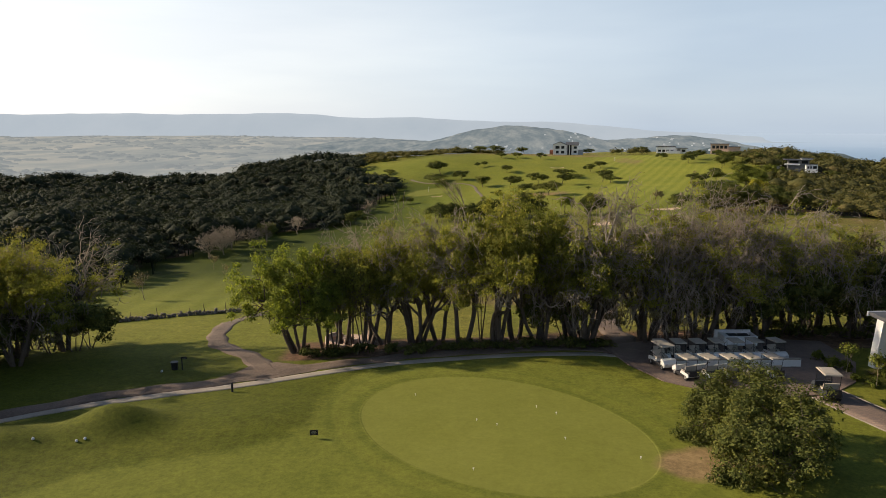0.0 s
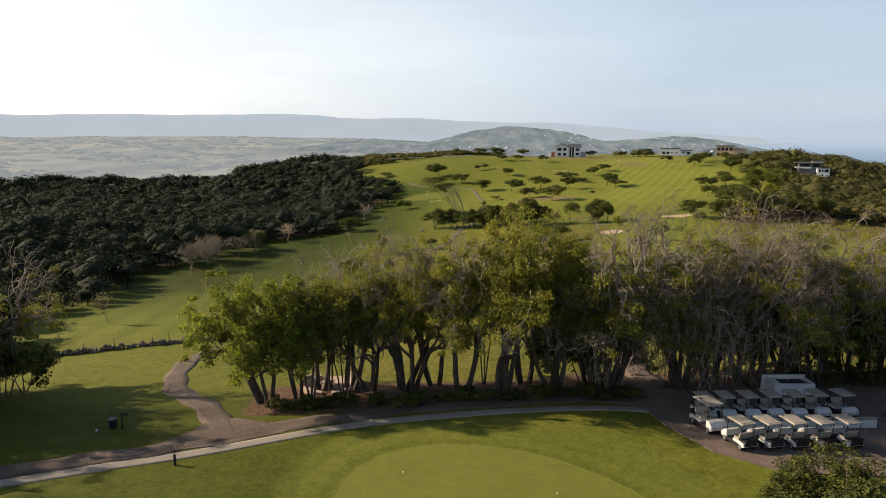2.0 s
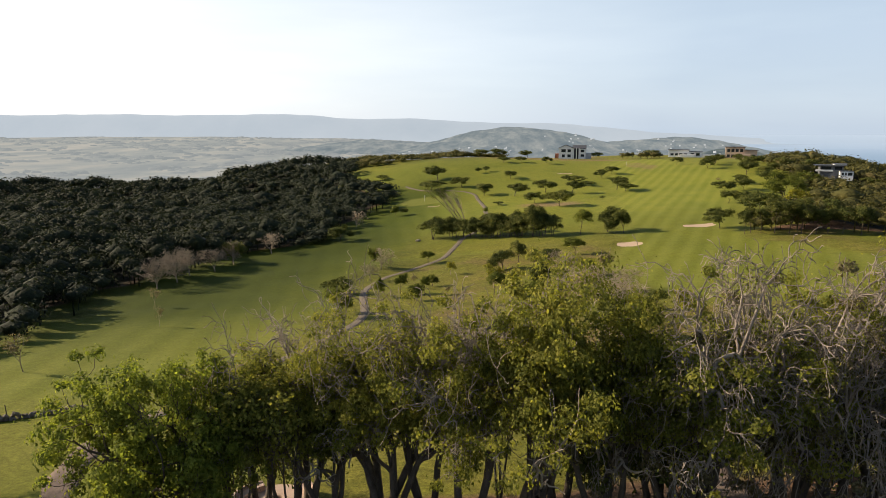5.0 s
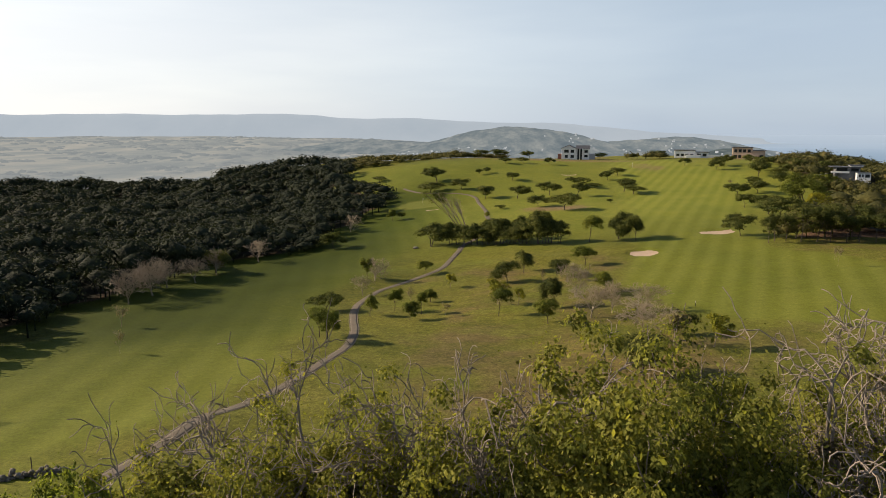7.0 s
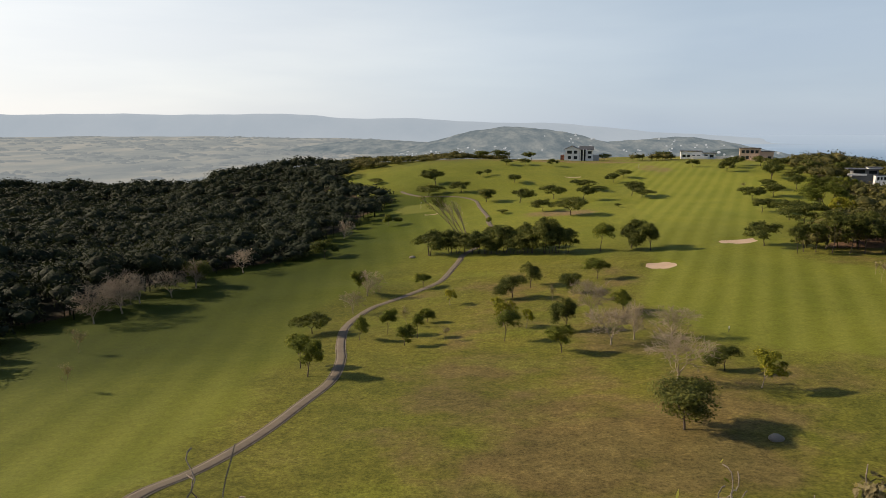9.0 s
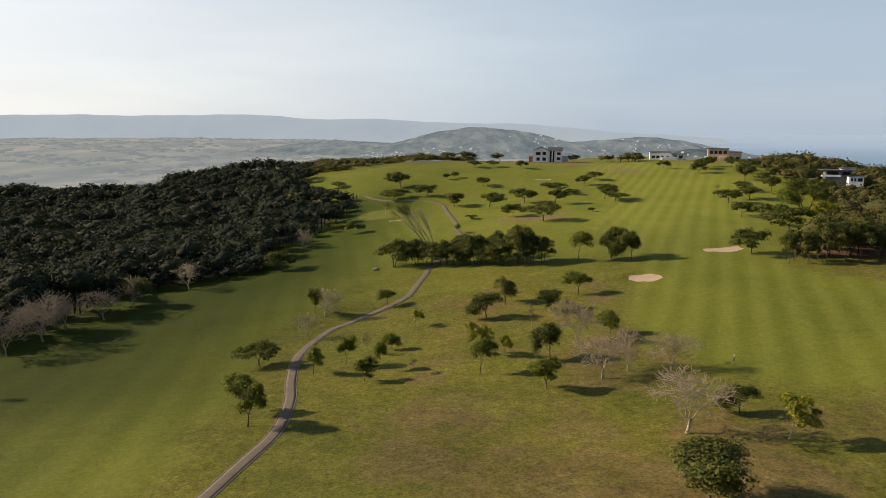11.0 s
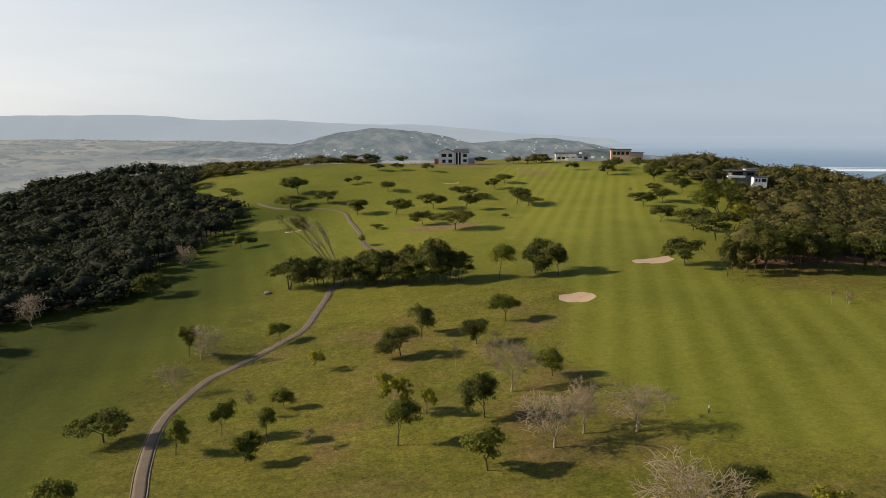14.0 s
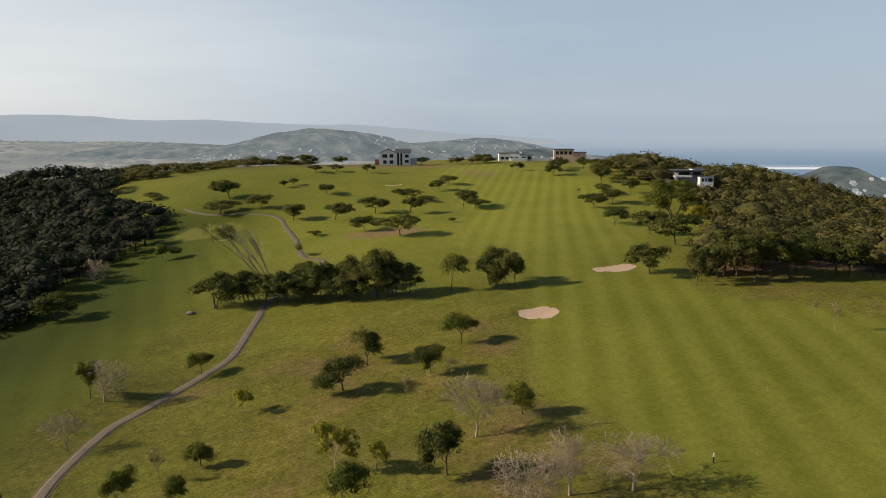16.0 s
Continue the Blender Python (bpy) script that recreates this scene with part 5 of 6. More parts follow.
def golf_cart(body_mat, roof_mat, label):
    """A two-seat golf cart, its nose towards -y."""
    top = tagged(new("golf_cart"), label, "golf cart", "golf carts in the yard")
    bm = bmesh.new()
    extruded(bm, [(-1.16, 0.34), (-1.16, 0.56), (-0.92, 0.80), (-0.62, 0.86), (-0.56, 0.36), (0.02, 0.34), (0.06, 0.62), (0.62, 0.64), (1.10, 0.60), (1.16, 0.36), (0.98, 0.28), (-1.02, 0.26)], -0.57, 0.57, 0.035)
    part("body", bm, body_mat, top)
    boxed("chassis", top, BLACK, -0.59, 0.59, -0.62, 0.62, 0.20, 0.44, 0.03, "black sill and floor pan")
    bm = bmesh.new()
    box(bm, -0.50, 0.50, 0.04, 0.56, 0.62, 0.76, 0.05)
    part("seat", bm, SEAT, top, "pale vinyl bench seat")
    bm = bmesh.new()
    extruded(bm, [(0.50, 0.76), (0.62, 0.76), (0.72, 1.16), (0.62, 1.18)], -0.50, 0.50, 0.03)
    part("backrest", bm, SEAT, top, "pale vinyl backrest")
    bm = bmesh.new()
    made = box(bm, -0.58, 0.58, -0.72, 0.92, 1.74, 1.84, 0.04, 0.06)
    part("roof", bm, roof_mat, top, "moulded canopy roof")
    boxed("roof_panel", top, roof_mat, -0.42, 0.42, -0.52, 0.72, 1.838, 1.862, 0.01)
    for sx in (-1, 1):
        rodded("post", top, BLACK, (0.50 * sx, -0.66, 0.84), (0.50 * sx, -0.58, 1.75), 0.022)
        rodded("post", top, BLACK, (0.50 * sx, 0.66, 0.62), (0.50 * sx, 0.80, 1.75), 0.022)
        rodded("arm_rest", top, BLACK, (0.53 * sx, 0.12, 0.86), (0.53 * sx, 0.58, 0.90), 0.025)
        boxed("headlight", top, STEEL, 0.36 * sx - 0.07, 0.36 * sx + 0.07, -1.175, -1.13, 0.50, 0.58, 0.01, "small clear headlight")
        for wy in (-0.78, 0.76):
            bm = bmesh.new()
            rod(bm, (0.40 * sx, wy, 0.22), (0.57 * sx, wy, 0.22), 0.22, 14)
            tyre = part("tyre", bm, RUBBER, top)
            rodded("rim", tyre, STEEL, (0.50 * sx, wy, 0.22), (0.578 * sx, wy, 0.22), 0.12, "pale wheel rim", 10)
    bm = bmesh.new()
    extruded(bm, [(-0.665, 0.88), (-0.65, 0.88), (-0.575, 1.70), (-0.59, 1.70)], -0.48, 0.48)
    screen = part("windscreen", bm, GLASS_CLEAR, top, "clear folding windscreen")
    screen.visible_shadow = False
    bm = bmesh.new()
    box(bm, -0.47, 0.47, 0.66, 1.19, 0.40, 0.74, 0.03)
    box(bm, -0.46, 0.46, 1.12, 1.18, 0.72, 0.88, 0.02)
    part("bag_rack", bm, BLACK, top, "black rear bag rack")
    rodded("steering_column", top, BLACK, (-0.24, -0.50, 0.80), (-0.24, -0.26, 1.02), 0.02)
    bm = bmesh.new()
    m_ = Matrix.Translation((-0.24, -0.24, 1.03)) @ Matrix.Rotation(radians(48), 4, "X")
    bmesh.ops.create_circle(bm, cap_ends=False, segments=14, radius=0.17, matrix=m_)
    ret = bmesh.ops.extrude_edge_only(bm, edges=bm.edges[:])["geom"]
    for v in ret:
        if isinstance(v, bmesh.types.BMVert):
            v.co = v.co + (v.co - Vector((-0.24, -0.24, 1.03))) * 0.16 + Vector((0, 0, 0.012))
    part("steering_wheel", bm, BLACK, top)
    return top


YARD = 0.075
cart = golf_cart(WHITE, CREAM, "white golf cart with a cream canopy parked in a row")
rng = random.Random(4)
for x, y in ((17.3, 52.6), (18.7, 52.8), (20.3, 52.9), (21.9, 53.1), (23.5, 53.2), (25.1, 53.4), (26.9, 53.5)):
    copy_thing(cart, pose(x + 0.1, y - 0.5, ground(x, y) + YARD, 0, 0, rng.uniform(-5, 5) + 8) @ Matrix.Scale(0.84, 4))
copy_thing(cart, pose(16.9, 50.1, ground(16.9, 50.1) + YARD, 0, 0, 14))
for x, y in ((17.8, 47.6), (19.35, 47.65), (20.95, 47.75), (22.5, 47.8), (24.15, 47.9)):
    tagged(copy_thing(cart, pose(x, y, ground(x, y) + YARD, 0, 0, 180 + 12 + rng.uniform(-4, 4)) @ Matrix.Scale(0.88, 4)), "white golf cart, cream canopy, black bag rack facing out")
retire(cart)
cart = golf_cart(DARK_GREEN, CREAM, "dark golf cart with a cream canopy standing on the brick road")
copy_thing(cart, pose(25.9, 43.6, ground(25.9, 43.6) + 0.08, 0, 0, 172))
retire(cart)

# low white wall between the rows, in coursed blocks
wall = tagged(new("low_wall"), "low white painted wall between the rows of carts", "wall")
for i in range(13):
    x, y = 17.6 + 0.78 * i, 49.8 + 0.05 * i
    g = ground(x, y)
    boxed("panel", wall, WHITE_WALL, x, x + 0.77, y, y + 0.25, g - 0.1, g + 0.62 + 0.01 * (i % 2), 0.012)
    boxed("coping", wall, CONCRETE, x - 0.004, x + 0.774, y - 0.04, y + 0.29, g + 0.63, g + 0.70, 0.01)

store = tagged(new("refuse_enclosure"), "white walled bin enclosure with an open dark top", "enclosure")
g = ground(26, 57.5)
boxed("front_wall", store, WHITE_WALL, 24.5, 27.4, 57.0, 57.15, g - 0.1, g + 0.95, 0.01)
boxed("back_wall", store, WHITE_WALL, 24.2, 27.4, 58.5, 58.65, g - 0.1, g + 1.1, 0.01)
boxed("side_wall", store, WHITE_WALL, 27.25, 27.4, 57.16, 58.49, g - 0.1, g + 0.95, 0.01)
boxed("side_wall", store, WHITE_WALL, 24.5, 24.95, 57.16, 58.49, g - 0.1, g + 0.95, 0.01)
for i in range(2):
    bin_ = tagged(new("wheelie_bin"), "black wheeled refuse bin inside the white enclosure", "bin", "refuse bins")
    boxed("body", bin_, BLACK, 25.1 + i * 1.0, 25.9 + i * 1.0, 57.4, 58.2, g, g + 0.82, 0.05)
    boxed("lid", bin_, BLACK, 25.06 + i * 1.0, 25.94 + i * 1.0, 57.35, 58.25, g + 0.825, g + 0.88, 0.02)

# clubhouse corner
club = tagged(new("clubhouse"), "clubhouse corner with a white slanted pillar and brick wall", "building")
g = ground(34.5, 50.5)
bm = bmesh.new()
box(bm, 33.3, 34.0, 50.2, 51.0, g - 0.3, g + 3.9, 0.02)
for v in bm.verts:
    v.co.x += 0.09 * (v.co.z - g)
part("pillar", bm, WHITE_WALL, club)
boxed("brick_wall", club, BRICK_RED, 34.3, 44.0, 50.3, 50.6, g - 0.3, g + 1.4, 0.01, "red brown face brick wall")
boxed("brick_wall", club, BRICK_RED, 43.7, 44.0, 30.0, 50.29, g - 0.3, g + 3.9, 0.01)
boxed("window", club, GLASS_DARK, 34.9, 43.9, 50.42, 50.46, g + 1.41, g + 3.85)
boxed("roof", club, ROOF_GREY, 33.2, 45.0, 29.0, 51.4, g + 3.95, g + 4.25, 0.03, "flat dark grey roof")
boxed("fascia", club, WHITE_WALL, 33.1, 45.1, 51.41, 51.5, g + 3.90, g + 4.28, 0.01)


def little_sign():
    top = tagged(new("sign_board"), "small black sign board on short posts on the lawn", "sign")
    boxed("board", top, BLACK, -0.24, 0.24, -0.02, 0.02, 0.18, 0.50, 0.008)
    for i, w in enumerate((0.12, 0.16, 0.10)):
        boxed("lettering", top, STEEL, -w, w, -0.026, -0.0205, 0.40 - i * 0.075, 0.43 - i * 0.075, 0, "plain pale lettering bar")
    for sx in (-0.18, 0.18):
        rodded("post", top, BLACK, (sx, 0, -0.1), (sx, 0, 0.18), 0.015)
    return top


s_ = little_sign()
s_.matrix_world = pose(-7.6, 37.6, ground(-7.6, 37.6), 0, 0, 6)

boll = tagged(new("bollard"), "dark timber bollard beside the concrete path", "bollard")
rodded("post", boll, BLACK, (0, 0, -0.1), (0, 0, 0.62), 0.075, "", 10)
rodded("cap", boll, BLACK, (0, 0, 0.62), (0, 0, 0.72), 0.085, "", 10, 0.04)
boll.matrix_world = pose(-15.1, 46.3, ground(-15.1, 46.3))

guide = tagged(new("sign_post"), "dark sign post with a small plate on the grass", "sign")
rodded("post", guide, BLACK, (0, 0, -0.1), (0, 0, 1.05), 0.05, "", 8)
boxed("plate", guide, BLACK, -0.06, 0.42, -0.03, 0.03, 0.92, 1.10, 0.008)
boxed("lettering", guide, STEEL, 0.06, 0.36, -0.036, -0.0305, 0.98, 1.03, 0, "plain pale lettering bar")
guide.matrix_world = pose(-21.1, 52.6, ground(-21.1, 52.6), 0, 0, 5)

litter = tagged(new("litter_bin"), "small black litter bin beside the sign post", "bin")
bm = bmesh.new()
bmesh.ops.create_cone(bm, cap_ends=True, segments=14, radius1=0.24, radius2=0.28, depth=0.6, matrix=Matrix.Translation((0, 0, 0.3)))
part("body", bm, BLACK, litter)
rodded("rim", litter, BLACK, (0, 0, 0.6), (0, 0, 0.66), 0.31, "", 14)
litter.matrix_world = pose(-21.8, 52.8, ground(-21.8, 52.8))

for x, y in ((-23.8, 37.0), (-21.4, 37.2), (-21.0, 37.4), (-22.6, 52.2)):
    mk = tagged(new("tee_marker"), "small white tee marker on the grass", "tee marker", "tee markers")
    bm = bmesh.new()
    bmesh.ops.create_icosphere(bm, subdivisions=2, radius=0.09)
    part("ball", bm, WHITE, mk)
    rodded("spike", mk, STEEL, (0, 0, -0.15), (0, 0, -0.05), 0.012)
    mk.matrix_world = pose(x, y, ground(x, y) + 0.07)

for x, y in ((-1.9, 44.4), (2.1, 39.9), (6.1, 41.9), (7.2, 40.8), (7.1, 37.0), (10.7, 34.3), (3.3, 39.1), (1.6, 33.2)):
    mk = tagged(new("hole_marker"), "short white practice hole marker on the putting green", "hole marker", "practice hole markers")
    rodded("stick", mk, WHITE, (0, 0, -0.08), (0, 0, 0.12), 0.012)
    rodded("disc", mk, WHITE, (0, 0, 0.11), (0, 0, 0.14), 0.045, "", 10)
    mk.matrix_world = pose(x, y, ground(x, y))


# ---- fire pit with curved benches ----
def curved_wall(name, parent, material, r0, r1, a0, a1, z0, z1, x, y, z, label="", steps=28):
    bm = bmesh.new()
    rows = []
    for i in range(steps + 1):
        a = radians(a0 + (a1 - a0) * i / steps)
        rise = z1 if not callable(z1) else z1(i / steps)
        rows.append([bm.verts.new((x + r * math.cos(a), y + r * math.sin(a), z + h)) for r, h in ((r0, z0), (r1, z0), (r1, rise - 0.03), (r1 - 0.03, rise), (r0 + 0.03, rise), (r0, rise - 0.03))])
    for p_, q_ in zip(rows, rows[1:]):
        for k in range(6):
            bm.faces.new((p_[k], p_[(k + 1) % 6], q_[(k + 1) % 6], q_[k]))
    if abs(a1 - a0) < 360:
        bm.faces.new(rows[0])
        bm.faces.new(rows[-1][::-1])
    bmesh.ops.recalc_face_normals(bm, faces=bm.faces[:])
    return part(name, bm, material, parent, label)


fx, fy = -8.6, 61.0
fz = ground(fx, fy)
pit = tagged(new("fire_pit"), "round plastered fire pit in the middle of a paved circle", "fire pit")
curved_wall("ring_wall", pit, BENCH_STONE, 0.48, 0.74, 0, 360, -0.2, 0.42, fx, fy, fz, "", 32)
bm = bmesh.new()
bmesh.ops.create_cone(bm, cap_ends=True, segments=24, radius1=0.48, radius2=0.48, depth=0.3, matrix=Matrix.Translation((fx, fy, fz + 0.1)))
part("ash_bed", bm, STONE, pit, "grey ash and stones")
court = tagged(new("fire_pit_paving"), "round pinkish paved floor round the fire pit", "paving", kind="structure")
bm = bmesh.new()
bmesh.ops.create_cone(bm, cap_ends=True, segments=40, radius1=2.2, radius2=2.2, depth=0.4, matrix=Matrix.Translation((fx, fy, fz - 0.10)))
part("floor_disc", bm, BENCH_STONE, court)
for a0, a1, tall in ((120, 262, True), (-78, 62, False)):
    bench = tagged(new("curved_bench"), "curved pinkish plastered bench round the fire pit", "bench", "benches round the fire pit")
    curved_wall("seat", bench, BENCH_STONE, 1.75, 2.15, a0, a1, -0.2, 0.40, fx, fy, fz)
    curved_wall("backrest", bench, BENCH_STONE, 2.151, 2.34, a0, a1, -0.2, lambda t, q=tall: 0.44 + 0.20 * (math.sin(math.pi * t) if q else t), fx, fy, fz)

# ---- rubble wall across the fairway ----
rub = tagged(new("rubble_wall"), "low dark rubble stone wall across the fairway", "stone wall")
line = curve_points([(-40.5, 72.8), (-37.6, 74.7), (-35.2, 76.0), (-31.8, 78.1), (-27.0, 80.0), (-24.9, 80.7)], 0.2)
stones = []
for k in range(4):
    bm = bmesh.new()
    bmesh.ops.create_icosphere(bm, subdivisions=1, radius=0.24)
    r_ = random.Random(k)
    for v in bm.verts:
        v.co = Vector((v.co.x * r_.uniform(0.8, 1.3), v.co.y * r_.uniform(0.7, 1.1), v.co.z * r_.uniform(0.6, 1.0)))
    me = bpy.data.meshes.new("stone")
    bm.to_mesh(me)
    bm.free()
    me.materials.append(STONE)
    stones.append(me)
rng = random.Random(9)
for i, (x, y) in enumerate(line):
    for k in range(2 + (rng.random() < 0.4)):
        ob = link("stone", stones[rng.randrange(4)], rub)
        px, py = x + rng.uniform(-0.12, 0.12), y + rng.uniform(-0.22, 0.22)
        ob.matrix_world = pose(px, py, ground(px, py) + 0.08 + 0.20 * k * rng.uniform(0.7, 1.1), rng.uniform(0, 360), rng.uniform(0, 40), rng.uniform(0, 360)) @ Matrix.Scale(rng.uniform(0.6, 1.15), 4)
for i, (x, y) in enumerate(((-36.0, 75.6), (-33.4, 77.2), (-30.2, 78.8), (-28.6, 79.4), (-26.4, 80.2))):
    post = tagged(new("fence_stake"), "leaning weathered wooden stake in the stone wall", "stake", "stakes along the stone wall")
    rodded("stake", post, WOOD_POST, (0, 0, -0.2), (rng.uniform(-0.3, 0.2), 0.05, rng.uniform(0.9, 1.4)), 0.045, "", 6, 0.03)
    post.matrix_world = pose(x, y, ground(x, y))


# ---- shrubs and garden plants ----
def shrub(seed, width, height, leaves, material, label):
    return make_tree("shrub", seed, width, height, leaves, 0.16, 0.09, material, BARK, label, "shrub", bole=0.0, masses=16, mass=width * 0.16, thin=0.008, trunks=4, levels=2, length=height * 0.5, radius=0.03, spread=0.6, up=0.05, shrink=0.7, lean=0.5)


def strap_plant(seed, blades, length, material, label):
    """A rosette of long arching strap leaves."""
    rng_ = np.random.default_rng(seed)
    bm = bmesh.new()
    for i in range(blades):
        a = rng_.uniform(0, 6.283)
        up_ = rng_.uniform(0.5, 1.25)
        size = length * rng_.uniform(0.7, 1.1)
        d = Vector((math.cos(a), math.sin(a), 0))
        s2 = Vector((-math.sin(a), math.cos(a), 0))
        last = None
        for k in range(5):
            t = k / 4
            c = d * size * t * math.cos(up_) * (0.6 + 0.4 * t) + Vector((0, 0, size * math.sin(up_) * (t - 0.55 * t * t * (1.4 - up_ * 0.6))))
            w = 0.035 * (1 - 0.85 * t)
            pair = (bm.verts.new(c - s2 * w), bm.verts.new(c + s2 * w))
            if last:
                bm.faces.new((last[0], last[1], pair[1], pair[0]))
            last = pair
    top = tagged(new("strap_leaf_plant"), label, "plant")
    part("leaves", bm, material, top)
    top["size"] = (1.0, 1.0)
    return top


shrubs = [shrub(301 + i, 1.6, 1.0, 520, LEAF_DARK, "low dark green shrub at the foot of the trees") for i in range(3)]
straps = [strap_plant(311 + i, 46, 0.9, LEAF_MID, "tuft of long arching strap leaves beneath the trees") for i in range(2)]
rng = random.Random(12)
rows = []
for x in np.arange(-11.6, 14.5, 0.95):
    rows.append((x + rng.uniform(-0.4, 0.4), 55.9 + 0.05 * x + rng.uniform(-0.5, 0.7), rng.uniform(0.7, 1.3), rng.uniform(1.3, 2.1)))
plant(shrubs, rows, "shrubs along the old trees", 31)
plant(straps, [(-12.2 + rng.uniform(0, 4.0), 54.9 + rng.uniform(0, 1.2), rng.uniform(0.8, 1.2), rng.uniform(0.9, 1.3)) for _ in range(10)], "strap-leaf plants", 32)
plant(shrubs, [(x, 60.6 + rng.uniform(-1, 1), rng.uniform(1.0, 1.8), rng.uniform(1.8, 2.6)) for x in np.arange(28, 54, 1.7)], "shrubs behind the yard", 33)
garden = [shrub(321 + i, 1.4, 1.0, 1000, LEAF_MID, "rounded green garden shrub beside the brick road") for i in range(2)] + [strap_plant(325, 40, 0.8, LEAF_DRY, "grey green spiky garden plant beside the brick road")]
plant(garden, [(29.6 + rng.uniform(0, 3.2), 36.5 + k * 0.72, rng.uniform(0.6, 1.2), rng.uniform(0.9, 1.5)) for k in range(24)], "garden plants", 34)
gtree = [make_tree("garden_tree", 331, 1.3, 2.4, 420, 0.2, 0.09, LEAF_MID, BARK_PALE, "slender young garden tree with a pale stem", thin=0.012, bole=0.5, levels=4, length=1.4, radius=0.035, spread=0.4, up=0.1, shrink=0.62)]
plant(gtree, [(30.4, 48.9, 2.5, 1.4), (30.4, 45.4, 2.7, 1.3)], "young garden trees", 35)
plant(straps, [(15.6, 33.0, 1.1, 1.3), (16.4, 31.9, 1.2, 1.4), (17.6, 31.4, 1.1, 1.3), (15.0, 34.2, 1.0, 1.2)], "strap-leaf plants", 36)
plant(shrubs, [(16.2, 31.4, 0.8, 1.6), (17.2, 31.8, 0.8, 1.8), (18.4, 32.0, 0.9, 1.8)], "shrubs beneath the tree", 37)
for p in shrubs + straps + garden + gtree:
    retire(p)


# ---- far side of the course ----
def dead_tree():
    """A leaning, nearly leafless tree with one flat pad of leaves at its top."""
    rng_ = np.random.default_rng(407)
    segs, tips = skeleton(rng_, trunks=5, levels=3, length=6.0, radius=0.15, spread=0.26, up=0.05, wobble=0.09, shrink=0.62, lean=0.10, curl=0.05, side=0.25)
    segs, tips = fitted(segs, tips, 7.5, 12.0, 0.2)
    for arr, cols in ((segs, ((0, 2), (3, 5))), (tips, ((0, 2),))):
        for cx, cz in cols:
            arr[:, cx] -= 0.50 * np.maximum(arr[:, cz], 0) + 0.008 * np.maximum(arr[:, cz], 0) ** 2
    top = tagged(new("dead_tree"), "tall leaning half-dead tree with bare pale limbs above the grove", "tree")
    link("trunk", tubes("dead_tree_trunk", segs, BARK_PALE, 0.035), top)
    high = tips[tips[:, 2] > 9.2]
    link("crown", crown("dead_tree_crown", rng_, high[high[:, 0] < np.median(high[:, 0])], 2600, 0.5, 0.11, LEAF_DARK, 0.4), top, "flat dark pad of leaves")
    top.matrix_world = pose(7.4, 211.5, ground(7.4, 211.5) - 0.1)


dead_tree()

# stand-ins for two small pale objects, the far one taken for a cart
for x, y, s_ in ((25.5, 97.3, 0.55), (-5.7, 202.2, 0.62)):
    bm = bmesh.new()
    bmesh.ops.create_icosphere(bm, subdivisions=3, radius=s_)
    for v in bm.verts:
        k = 1 + 0.25 * noise.noise(v.co * 1.6 + Vector((x, y, 0)))
        v.co = Vector((v.co.x * k * 1.1, v.co.y * k * 0.8, v.co.z * k * 0.6))
    ob = part("boulder", bm, CONCRETE, None)
    tagged(ob, "pale grey rounded lump on the grass", "boulder", "boulders")
    ob.matrix_world = pose(x, y, ground(x, y) + s_ * 0.22)

stake = tagged(new("distance_post"), "short white topped distance post in the fairway", "post")
rodded("post", stake, BLACK, (0, 0, -0.1), (0, 0, 0.45), 0.05, "", 8)
rodded("cap", stake, WHITE, (0, 0, 0.45), (0, 0, 0.72), 0.06, "white painted top", 8)
stake.matrix_world = pose(35.2, 128.6, ground(35.2, 128.6))

for x, y in ((-6.0, 281.0), (88.0, 352.0)):
    flag = tagged(new("golf_flag"), "thin white flagstick with a small flag on a far green", "golf flag", "golf flags")
    rodded("flagstick", flag, WHITE, (0, 0, -0.1), (0, 0, 2.2), 0.03)
    bm = bmesh.new()
    extruded(bm, [(0.0, 1.75), (0.0, 2.18), (0.28, 2.06), (0.5, 2.0), (0.3, 1.9)], -0.008, 0.008)
    part("flag", bm, WHITE, flag)
    flag.matrix_world = pose(x, y, ground(x, y), 0, 0, -60)


def window(parent, x0, x1, z0, z1, y, frame_mat=ROOF_GREY):
    w = boxed("window", parent, frame_mat, x0, x1, y - 0.05, y + 0.12, z0, z1, 0.01)
    boxed("pane", w, GLASS_DARK, x0 + 0.08, x1 - 0.08, y - 0.075, y - 0.052, z0 + 0.08, z1 - 0.08)


def gable(parent, x0, x1, y0, y1, z0, rise, material, over=0.5, along="x"):
    bm = bmesh.new()
    if along == "x":
        ym = (y0 + y1) / 2
        out = [(y0 - over, z0 - 0.1), (ym, z0 + rise), (y1 + over, z0 - 0.1), (y1 + over, z0 - 0.28), (ym, z0 + rise - 0.2), (y0 - over, z0 - 0.28)]
        extruded(bm, out, x0 - over, x1 + over)
    else:
        xm = (x0 + x1) / 2
        out = [(x0 - over, z0 - 0.1), (xm, z0 + rise), (x1 + over, z0 - 0.1), (x1 + over, z0 - 0.28), (xm, z0 + rise - 0.2), (x0 - over, z0 - 0.28)]
        extruded(bm, out, y0 - over, y1 + over)
        for v in bm.verts:
            v.co.x, v.co.y = v.co.y, v.co.x
        bmesh.ops.recalc_face_normals(bm, faces=bm.faces[:])
    return part("roof", bm, material, parent)


def gable_end(parent, x0, x1, y0, y1, z0, rise, material):
    bm = bmesh.new()
    xm = (x0 + x1) / 2
    extruded(bm, [(x0, z0), (x1, z0), (xm, z0 + rise - 0.2)], y0, y1)
    for v in bm.verts:
        v.co.x, v.co.y = v.co.y, v.co.x
    bmesh.ops.recalc_face_normals(bm, faces=bm.faces[:])
    part("gable", bm, material, parent)


